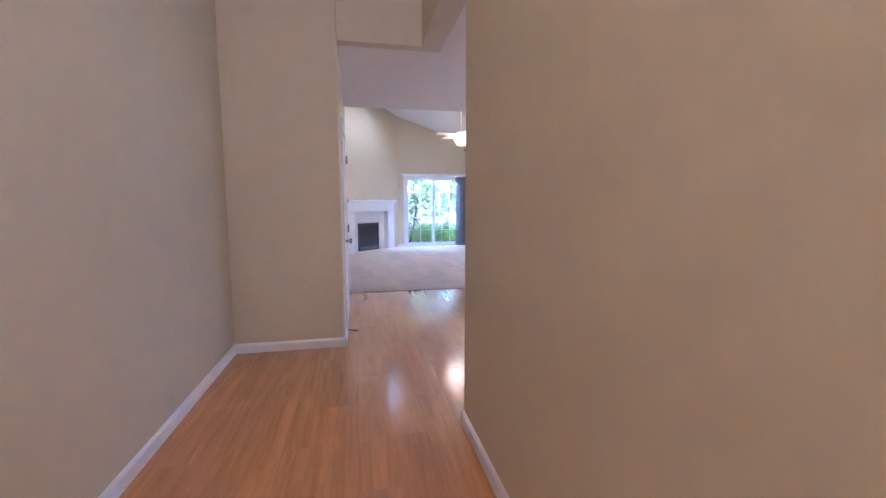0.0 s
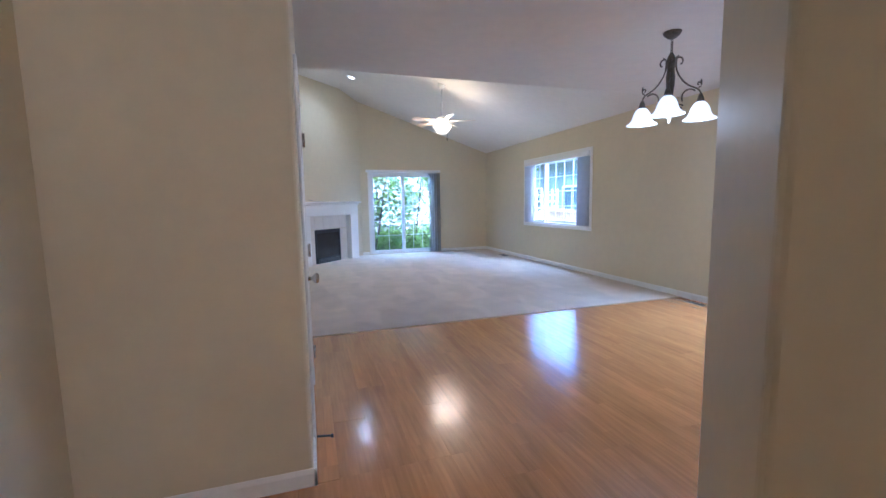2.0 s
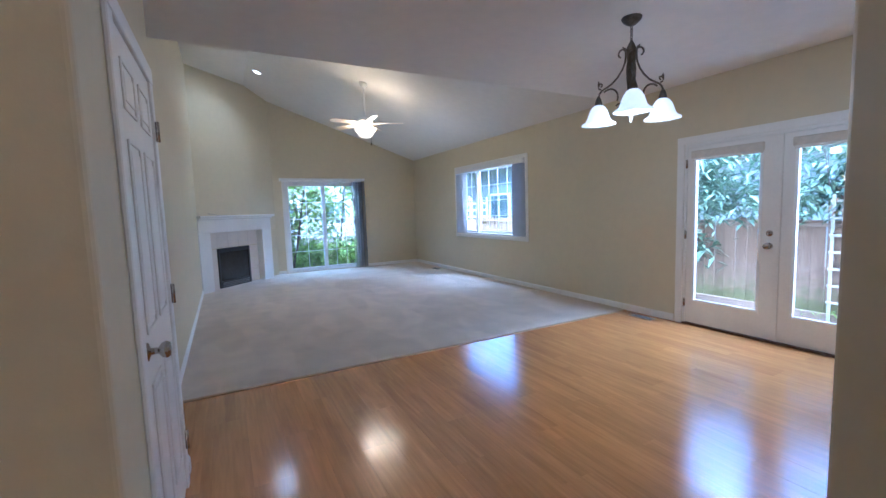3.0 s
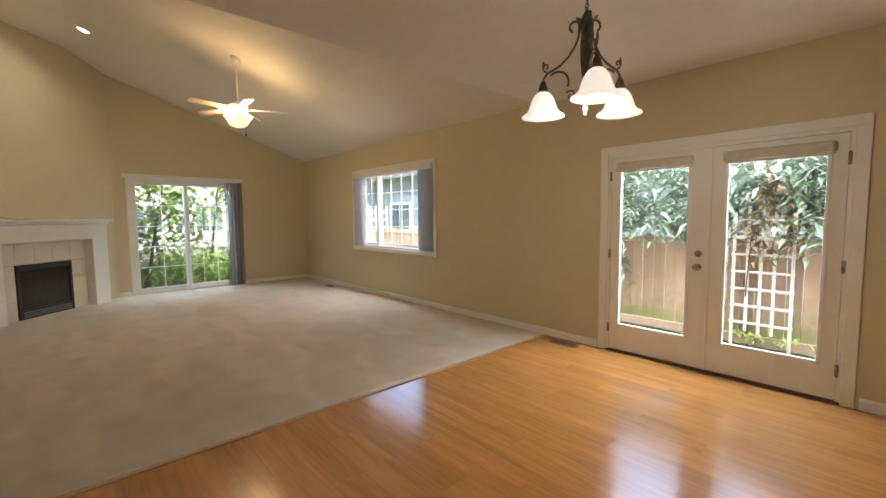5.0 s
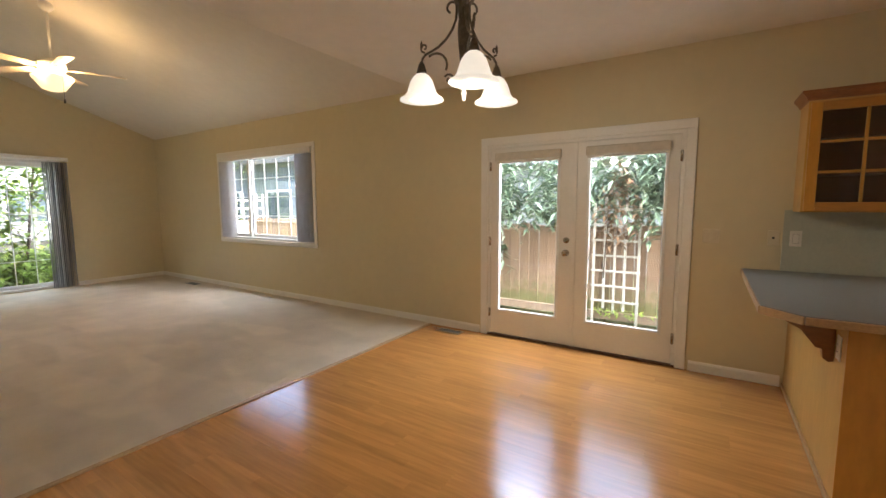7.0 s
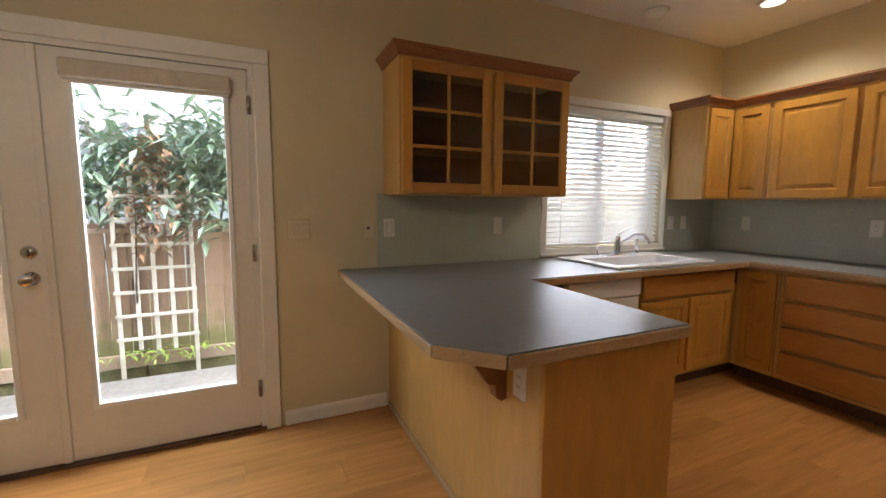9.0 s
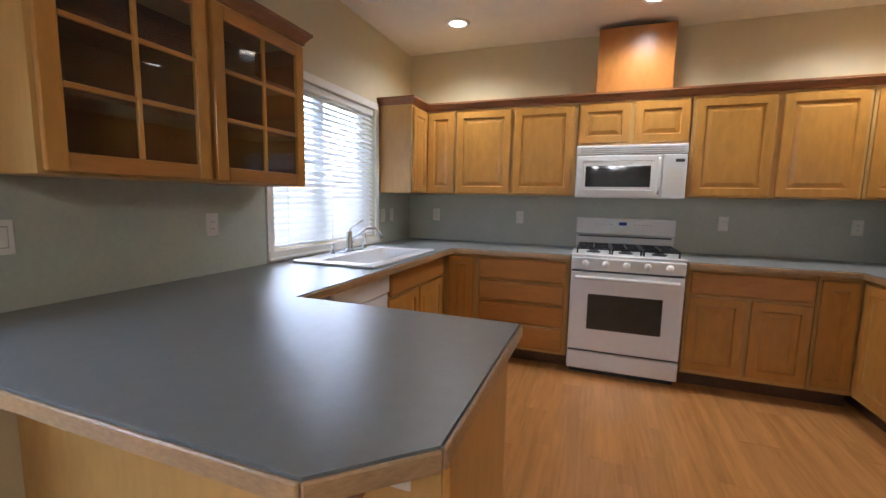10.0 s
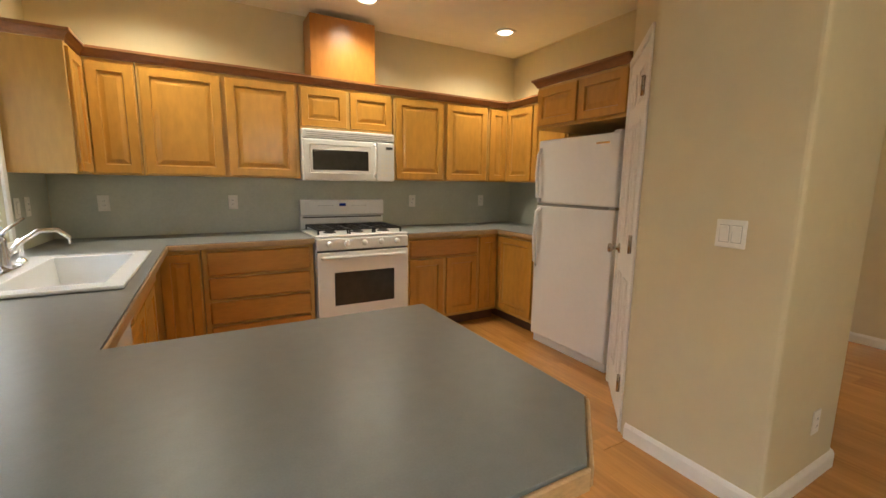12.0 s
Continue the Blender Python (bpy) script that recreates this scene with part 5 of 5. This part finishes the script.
part("handle", tube([(FXF - 0.005, FY0 + 0.045, 1.13), (FXF + 0.035, FY0 + 0.045, 1.11), (FXF + 0.045, FY0 + 0.042, 0.90), (FXF + 0.025, FY0 + 0.035, 0.70), (FXF - 0.005, FY0 + 0.03, 0.66)], 0.014, 8), FRIDGE, fd1)
part("hinge_cap", solid([((FXF - 0.06, FY1 - 0.06, 1.155), (FXF - 0.005, FY1 - 0.002, 1.175))], 0.003), CHROME, fr)
part("hinge_cap", solid([((FXF - 0.12, FY1 - 0.07, 1.66), (FXF - 0.02, FY1 - 0.01, 1.685))], 0.005), FRIDGE, fr)
part("badge", solid([((FXF - 0.001, FY1 - 0.19, 1.60), (FXF + 0.002, FY1 - 0.08, 1.612))]), CHROME, fd2, "small metal badge")


# ---- outlets, switches and registers ----
def plate(m, kind, label):
    """A wall plate centred at the local origin; kind: outlet, switch or pair of rockers."""
    w = 0.115 if kind == "double" else 0.07
    t = thing("wall_plate", m @ Vector((0, 0, 0)), label, "switch" if "switch" in label else "outlet")
    part("cover", plain((-w / 2, -0.0575, 0), (w / 2, 0.0575, 0.006), m, 0.003), CREAMPLATE if "cream" in label else PLATE, t)
    if kind == "outlet":
        part("socket_face", plain((-0.0165, -0.034, 0.006), (0.0165, 0.034, 0.008), m, 0.001), TRIM, t)
        for v in (-0.017, 0.017):
            for u in (-0.006, 0.006):
                part("slot", plain((u - 0.0012, v - 0.005, 0.008), (u + 0.0012, v + 0.005, 0.0085), m), SLOT, t)
    elif kind == "blank":
        part("jack", plain((-0.008, -0.008, 0.006), (0.008, 0.008, 0.008), m, 0.001), SLOT, t)
    else:
        for u in ((-0.023, 0.023) if kind == "double" else (0,)):
            mm = m @ Matrix.Translation((u, 0, 0.006)) @ Matrix.Rotation(radians(4), 4, "X")
            # gap drawn as a thin plate, coloured grey for shade on white covers
            part("rocker_gap", plain((u - 0.019, -0.036, 0.0055), (u + 0.019, 0.036, 0.0068), m), CREAMPLATE if "cream" in label else GAPSHADE, t)
            part("rocker", plain((-0.0165, -0.033, -0.002), (0.0165, 0.033, 0.005), mm, 0.002), CREAMPLATE if "cream" in label else TRIM, t)
    return t


for x in (4.83, 4.0, 2.39, 1.56):
    plate(face_frame((x, S + 0.006, 1.145), (0, 1, 0)), "outlet", "white outlet on the grey-green backsplash")
plate(face_frame((E - 0.006, 3.245, 1.145), (-1, 0, 0)), "switch", "white rocker switch on the backsplash")
plate(face_frame((E - 0.006, 2.46, 1.145), (-1, 0, 0)), "outlet", "white outlet on the backsplash below the glass cabinet")
plate(face_frame((E - 0.006, 0.70, 1.145), (-1, 0, 0)), "switch", "white rocker switch on the backsplash beside the window")
plate(face_frame((E - 0.006, 0.54, 1.145), (-1, 0, 0)), "outlet", "white outlet on the backsplash in the corner")
plate(face_frame((E, 3.77, 1.145), (-1, 0, 0)), "double", "cream double rocker switch beside the French doors")
plate(face_frame((E, 3.375, 1.145), (-1, 0, 0)), "blank", "cream wall plate with a round jack")
plate(face_frame((2.33, 3.055, 1.13), (1, 0, 0)), "double", "white double rocker switch on the pantry wall")
plate(face_frame((1.90, 3.277, 0.30), (0, 1, 0)), "outlet", "white outlet low on the pantry wall")
plate(face_frame((3.70, 3.25, 0.735), (0, 1, 0)), "outlet", "white outlet on the peninsula panel")


def register(x, y, lx, ly, label):
    r = thing("floor_register", (x, y, 0), label, "floor vent")
    z = 0.014 if y > 6.5 else 0.0
    bm = solid([((x - lx / 2, y - ly / 2, z), (x - lx / 2 + 0.015, y + ly / 2, z + 0.006)), ((x + lx / 2 - 0.015, y - ly / 2, z), (x + lx / 2, y + ly / 2, z + 0.006)),
                ((x - lx / 2, y - ly / 2, z), (x + lx / 2, y - ly / 2 + 0.015, z + 0.0055)), ((x - lx / 2, y + ly / 2 - 0.015, z), (x + lx / 2, y + ly / 2, z + 0.0055))])
    part("rim", bm, EDGE if y < 6.5 else GREYPLASTIC, r)
    # thin dark sheet in place of the shade below the louvres
    part("well", solid([((x - lx / 2 + 0.014, y - ly / 2 + 0.014, z), (x + lx / 2 - 0.014, y + ly / 2 - 0.014, z + 0.001))]), SLOT, r)
    for k in range(9):
        yy = y - ly / 2 + 0.03 + k * (ly - 0.06) / 8
        part("louvre", solid([((x - lx / 2 + 0.014, yy - 0.003, z), (x + lx / 2 - 0.014, yy + 0.003, z + 0.005))]), GREYPLASTIC, r)


register(4.98, 6.17, 0.12, 0.30, "dark metal floor register in the laminate")
register(4.90, 11.56, 0.12, 0.30, "dark metal floor register in the carpet")

bm = bmesh.new()
arc = [(0.075 * math.cos(radians(d)), 0.075 * math.sin(radians(d))) for d in range(0, 76, 15)]
for q in (1.0, 0.965):
    for x, z in arc:
        for y in (6.0, 6.34):
            bm.verts.new((4.925 - 0.055 + x * q, y, 0.007 + z * q * 0.6))
bm.verts.ensure_lookup_table()
na = len(arc)
for i in range(na - 1):
    for o in (0, 2 * na):
        bm.faces.new([bm.verts[o + 2 * i + c] for c in (0, 1, 3, 2)])
for i in (0, na - 1):
    bm.faces.new([bm.verts[c] for c in (2 * i, 2 * i + 1, 2 * na + 2 * i + 1, 2 * na + 2 * i)])
bmesh.ops.recalc_face_normals(bm, faces=bm.faces)
single("air_deflector", bm, GLASS, (4.92, 6.17, 0.006), "clear plastic air deflector on the floor register", "deflector")

# ---- outside ----
structure("ground", solid([((-400, -400, -0.5), (400, 400, -0.35))]), GROUND, "damp soil and grass")
structure("patio", solid([((E + 0.16, 2.2, -0.4), (6.6, 7.6, -0.12))], 0.01), CONCRETE, "narrow concrete patio")
structure("outer_step", solid([((E + 0.15, 3.9, -0.12), (5.55, 5.85, -0.02))], 0.01), CONCRETE, "concrete step outside the French doors")

FENX = 6.95
fence = thing("board_fence", (FENX, 6.5, -0.35), "weathered wooden board fence, mossy near the ground", "fence")
board = mesh_of("board", solid([((0, -0.069, -0.1), (0.02, 0.069, 1.12))], 0.003), FENCE_FOOT)
rnd = random.Random(4)
for k in range(88):
    ob = new("board", board)
    ob.parent = fence
    ob.location = (rnd.uniform(-0.006, 0.006), 0.5 - 6.5 + k * 0.143, 0.35 + rnd.uniform(-0.02, 0.02))
    ob.rotation_euler = (rnd.uniform(-0.008, 0.008), 0, 0)
ROOT[fence] = Vector((FENX, 6.5, -0.35))
part("rail", solid([((FENX - 0.05, 0.4, -0.13), (FENX - 0.004, 13.0, -0.02))], 0.004), FENCE, fence, "weathered bottom rail")
part("kickboard", solid([((FENX - 0.03, 0.4, -0.36), (FENX - 0.006, 13.0, -0.145))], 0.004), MOSSY, fence)
part("cap_rail", solid([((FENX - 0.03, 0.4, 1.03), (FENX + 0.06, 13.0, 1.07))], 0.004), FENCE, fence)

trel = thing("trellis", (FENX - 0.12, 4.75, -0.2), "white wooden garden trellis against the fence", "trellis")
for y, z0, z1 in ((4.51, -0.22, 1.42), (4.67, 0.02, 1.5), (4.795, -0.02, 1.06), (4.92, 0.04, 1.5), (5.055, -0.2, 1.42)):
    part("upright", solid([((FENX - 0.13, y - 0.016, z0), (FENX - 0.115, y + 0.016, z1))], 0.002), LATTICE, trel)
for k in range(7):
    z = 0.14 + k * 0.2
    part("crossbar", solid([((FENX - 0.144, 4.485, z - 0.014), (FENX - 0.131, 5.08, z + 0.014))], 0.002), LATTICE, trel)
for k in range(4):
    m = Matrix.Translation((FENX - 0.15, 4.795, 1.06)) @ Matrix.Rotation(radians(45 + 90 * k), 4, "X")
    part("diamond_slat", plain((-0.006, -0.085, 0.06), (0.006, 0.085, 0.085), m), LATTICE, trel)


def leaves(n, place, size, material, seed, droop=0.5, wide=0.16):
    """Narrow folded leaves; place(rng) gives each leaf's root."""
    rng = random.Random(seed)
    verts, faces = [], []
    for _ in range(n):
        p = Vector(place(rng))
        ln = size * rng.uniform(0.6, 1.25)
        a = rng.uniform(0, 2 * math.pi)
        d = Vector((math.cos(a), math.sin(a), rng.uniform(-droop - 0.4, 0.5))).normalized()
        side = d.cross(Vector((0, 0, 1))).normalized() * ln * wide
        up = side.cross(d).normalized() * ln * 0.07
        k = len(verts)
        verts += [p, p + d * ln * 0.45 + side + up, p + d * ln * 0.5, p + d * ln * 0.45 - side + up, p + d * ln - Vector((0, 0, ln * 0.12))]
        faces += [(k, k + 1, k + 2), (k, k + 2, k + 3), (k + 1, k + 4, k + 2), (k + 2, k + 4, k + 3)]
    bm = bmesh.new()
    me = bpy.data.meshes.new("t")
    me.from_pydata([tuple(v) for v in verts], [], faces)
    bm.from_mesh(me)
    bpy.data.meshes.remove(me)
    return bm


def clustered(rng, centres, spread):
    c = rng.choice(centres)
    return tuple(c[i] + rng.gauss(0, spread[i]) for i in range(3))


def shrub(name, base, label, centres, spread, n, size, material, seed, wide=0.16, droop=0.5, stems=26):
    s = thing(name, base, label, "shrub")
    bm = bmesh.new()
    rng = random.Random(seed)
    for c in centres[:stems]:
        b = Vector(base) + Vector((rng.uniform(-0.3, 0.3), rng.uniform(-0.5, 0.5), 0))
        b.y = b.y * 0.3 + c[1] * 0.7
        midp = (b + Vector(c)) / 2 + Vector((rng.uniform(-0.1, 0.1), rng.uniform(-0.1, 0.1), 0.1))
        tube([b, midp, c], 0.012, 5, bm, 0.004)
    part("stems", bm, BARK, s)
    part("crown", leaves(n, lambda r: clustered(r, centres, spread), size, material, seed, droop, wide), material, s)
    return s


rng = random.Random(9)
cents = [(FENX + rng.uniform(-0.12, 0.35), rng.uniform(3.0, 6.8), 1.36 + rng.random() ** 1.2 * 0.74) for _ in range(85)]
cents += [(FENX - 0.2, rng.choice((rng.uniform(3.1, 4.5), rng.uniform(5.1, 6.6))), rng.uniform(1.22, 1.4)) for _ in range(12)] + [(FENX - 0.2, 6.62 + rng.uniform(-0.12, 0.12), rng.uniform(0.55, 1.0)) for _ in range(3)]
shrub("evergreen_shrub", (FENX + 0.3, 5.0, -0.35), "tall evergreen shrub with long narrow drooping leaves over the fence", cents, (0.13, 0.16, 0.13), 5600, 0.21, LEAF, 3, wide=0.125, droop=0.55, stems=40)
dry = [(FENX - 0.17, rng.uniform(4.5, 4.95), rng.uniform(0.95, 1.8)) for _ in range(26)]
shrub("withered_vine", (FENX - 0.10, 4.75, -0.3), "withered brown vine climbing the trellis", dry, (0.03, 0.07, 0.09), 520, 0.10, DEADLEAF, 5, stems=2)
single("moss_tuft", leaves(130, lambda r: (FENX - 0.12 + r.gauss(0, 0.04), r.gauss(4.75, 0.22), -0.06 + r.random() * 0.1), 0.07, LEAF2, 8), LEAF2, (FENX - 0.1, 4.1, -0.1), "bright green weeds at the trellis foot", "weeds", kind="stuff")


# neighbouring house seen through the east window
def clad_house(name, x0, y0, x1, y1, h, material, label, windows=()):
    hs = thing(name, ((x0 + x1) / 2, (y0 + y1) / 2, -0.35), label, "house")
    part("wall", solid([((x0, y0, -0.4), (x1, y1, h))]), material, hs)
    n = int((h + 0.3) / 0.18)
    bm = bmesh.new()
    for k in range(n):
        z = -0.3 + k * 0.18
        box(bm, (x0 - 0.022, y0 - 0.02, z), (x1 + 0.02, y1 + 0.02, z + 0.172))
    part("siding", bm, material, hs)
    bm = bmesh.new()
    mx = (x0 + x1) / 2
    o = 0.45
    pr = [(x0 - o, h - 0.12), (mx, h + (mx - x0) * 0.55), (x1 + o, h - 0.12), (x1 + o, h + 0.06), (mx, h + (mx - x0) * 0.55 + 0.2), (x0 - o, h + 0.06)]
    a = [bm.verts.new((x, y0 - 0.4, z)) for x, z in pr]
    b = [bm.verts.new((x, y1 + 0.4, z)) for x, z in pr]
    bm.faces.new(a)
    bm.faces.new(b[::-1])
    for k in range(6):
        bm.faces.new((a[k], b[k], b[(k + 1) % 6], a[(k + 1) % 6]))
    bmesh.ops.recalc_face_normals(bm, faces=bm.faces)
    part("roof", bm, ROOFING, hs)
    for origin, outv, w, hh in windows:
        m = face_frame(origin, outv)
        wnd = part("window", plain((-0.08, -0.08, 0), (w + 0.08, hh + 0.08, 0.05), m, 0.004), VINYL, hs)
        part("pane", plain((0, 0, 0.05), (w / 2 - 0.02, hh, 0.056), m), OUTGLASS, wnd)
        part("pane", plain((w / 2 + 0.02, 0, 0.05), (w, hh, 0.056), m), OUTGLASS, wnd)
    return hs


clad_house("neighbour_house", 10.6, 12.0, 18.0, 24.0, 3.0, SIDING, "grey clapboard neighbouring house with shingle roof", [((10.57, 17.4, 0.7), (-1, 0, 0), 1.2, 1.2), ((10.57, 20.4, 0.7), (-1, 0, 0), 1.2, 1.2)])
clad_house("neighbour_house", 12.2, -2.0, 19.0, 10.0, 2.6, SIDING2, "pale clapboard neighbouring house behind the fence", [((12.17, 3.2, 0.9), (-1, 0, 0), 1.2, 1.1)])
clad_house("neighbour_house", -2.0, 27.0, 8.5, 36.0, 5.2, SIDING2, "two-storey pale house beyond the garden", [((x, 26.97, z), (0, -1, 0), 1.2, 1.3) for x in (0.0, 3.0, 5.6) for z in (0.8, 3.3)])
gate = thing("lattice_gate", (7.2, 14.6, -0.35), "white lattice garden arbour beside the neighbouring house", "arbour")
for k in range(6):
    part("slat", solid([((7.4 + 0.2 * k, 14.6, -0.3), (7.44 + 0.2 * k, 14.63, 1.75))]), LATTICE, gate)
for k in range(8):
    part("slat", solid([((7.36, 14.632, 0.0 + k * 0.22), (8.48, 14.655, 0.04 + k * 0.22))]), LATTICE, gate)
back = thing("board_fence", (9, 15.4, -0.35), "weathered board fence across the side yard", "fence")
for k in range(22):
    part("board", solid([((7.0 + k * 0.143, 15.4, -0.4), (7.135 + k * 0.143, 15.42, 1.0))]), FENCE, back)

# white garden railing and deck edge north of the sliding door
rail = thing("garden_railing", (3.0, 19.5, -0.35), "white painted garden railing with crossed panels", "railing")
for k in range(7):
    x = -2.5 + k * 1.8
    part("post", solid([((x - 0.05, 19.45, -0.4), (x + 0.05, 19.55, 1.35))], 0.006), LATTICE, rail)
for z in (0.55, 1.2):
    part("rail", solid([((-2.5, 19.47, z), (8.3, 19.53, z + 0.07))]), LATTICE, rail)
for k in range(6):
    x0 = -2.5 + k * 1.8
    for s in (1, -1):
        m = Matrix.Translation((x0 + 0.9, 19.5 + 0.012 * s, 0.91)) @ Matrix.Rotation(s * math.atan2(0.58, 1.7), 4, "Y")
        part("brace", plain((-0.88, -0.01, -0.02), (0.88, 0.01, 0.02), m), LATTICE, rail)
structure("garden_wall", solid([((-6, 19.6, -0.4), (14, 19.9, 0.45))], 0.02), CONCRETE, "low pale garden wall")


def tree(base, h, r, label, n, seed, lean=(0, 0), size=0.15):
    t = thing("young_tree", base, label, "tree")
    rng = random.Random(seed)
    b = Vector(base)
    trunk = [b + Vector((lean[0] * s + rng.uniform(-0.03, 0.03), lean[1] * s + rng.uniform(-0.03, 0.03), h * s)) for s in (0, 0.25, 0.5, 0.75, 1.0)]
    bm = tube(trunk, r, 8, None, r * 0.35)
    cents = []
    for k in range(16):
        s = rng.uniform(0.25, 1.0)
        i = min(3, int(s * 4))
        p = trunk[i].lerp(trunk[i + 1], s * 4 - i)
        a = rng.uniform(0, 6.28)
        ln = rng.uniform(0.5, 1.3) * (1.15 - 0.5 * s)
        q = p + Vector((math.cos(a) * ln, math.sin(a) * ln, rng.uniform(0.05, 0.5)))
        tube([p, p.lerp(q, 0.5) + Vector((0, 0, 0.06)), q], r * 0.35, 5, bm, 0.004)
        cents += [tuple(q), tuple(p.lerp(q, 0.65)), tuple(q + Vector((rng.uniform(-0.3, 0.3), rng.uniform(-0.3, 0.3), 0.2)))]
    part("trunk", bm, BARK, t)
    part("crown", leaves(n, lambda q: clustered(q, cents, (0.22, 0.22, 0.2)), size, LEAF2, seed, 0.4, 0.3), LEAF2, t)


tree((2.1, 14.9, -0.35), 3.4, 0.035, "slender young tree with bright green leaves", 2640, 11, (0.7, 0.1))
tree((1.5, 15.6, -0.35), 3.9, 0.04, "slender young tree with bright green leaves", 3120, 12, (0.3, 0.2))
tree((3.5, 15.4, -0.35), 3.6, 0.035, "slender leaning tree with bright green leaves", 1000, 13, (0.5, 0.0))
tree((2.8, 17.2, -0.35), 4.4, 0.05, "leafy green garden tree", 1500, 14, (-0.3, 0.3), 0.16)
tree((8.4, 18.4, -0.35), 4.6, 0.07, "leafy green tree beside the neighbouring house", 3600, 15, (0.2, 0), 0.18)
for k, (x, y) in enumerate([(0.9, 15.2), (2.0, 15.7), (3.1, 15.2), (4.2, 15.8), (1.6, 17.0), (3.6, 17.3), (5.2, 16.5), (0.2, 16.4)]):
    r2 = random.Random(40 + k)
    cs = [(x + r2.uniform(-0.6, 0.6), y + r2.uniform(-0.5, 0.5), -0.15 + r2.random() * 0.55) for _ in range(22)]
    shrub("garden_shrub", (x, y, -0.35), "low leafy yellow-green garden shrub", cs, (0.18, 0.18, 0.14), 1500, 0.13, LEAF2, 60 + k, 0.3)

tree((0.4, 18.2, -0.35), 5.0, 0.06, "leafy green garden tree", 2600, 31, (0.4, 0.2), 0.17)
tree((5.2, 18.6, -0.35), 4.6, 0.06, "leafy green garden tree", 1600, 32, (-0.4, 0.2), 0.17)

# ---- floor planks ----
PW, PL = 0.194, 1.28
rnd = random.Random(21)
plank_cache = {}


def plank_mesh(w, ln):
    key = (round(w, 3), round(ln, 2))
    if key not in plank_cache:
        plank_cache[key] = mesh_of("plank", solid([((0.0001, 0.0001, -0.012), (key[0] - 0.0001, key[1] - 0.0001, 0.0))], 0.0003), PLANK)
    return plank_cache[key]


AREAS = [(-0.67, 1.09, -1.3, 4.16), (0.27, 1.09, 4.16, 6.56), (-1.2, 0.27, 5.5, 6.56), (1.09, E, 2.6, 6.56), (1.15, E, S, 2.6)]
for ax0, ax1, ay0, ay1 in AREAS:
    k0 = math.floor(ax0 / PW)
    while k0 * PW < ax1 - 0.002:
        x0, x1 = max(ax0, k0 * PW), min(ax1, (k0 + 1) * PW)
        off = (k0 * 0.437) % PL
        j = math.floor((ay0 - off) / PL)
        while off + j * PL < ay1 - 0.002:
            y0, y1 = max(ay0, off + j * PL), min(ay1, off + (j + 1) * PL)
            if x1 - x0 > 0.004 and y1 - y0 > 0.004:
                ob = new("plank", plank_mesh(x1 - x0, y1 - y0))
                ob.parent = floor
                ob.location = (x0, y0, rnd.uniform(-0.0002, 0.0002))
            j += 1
        k0 += 1
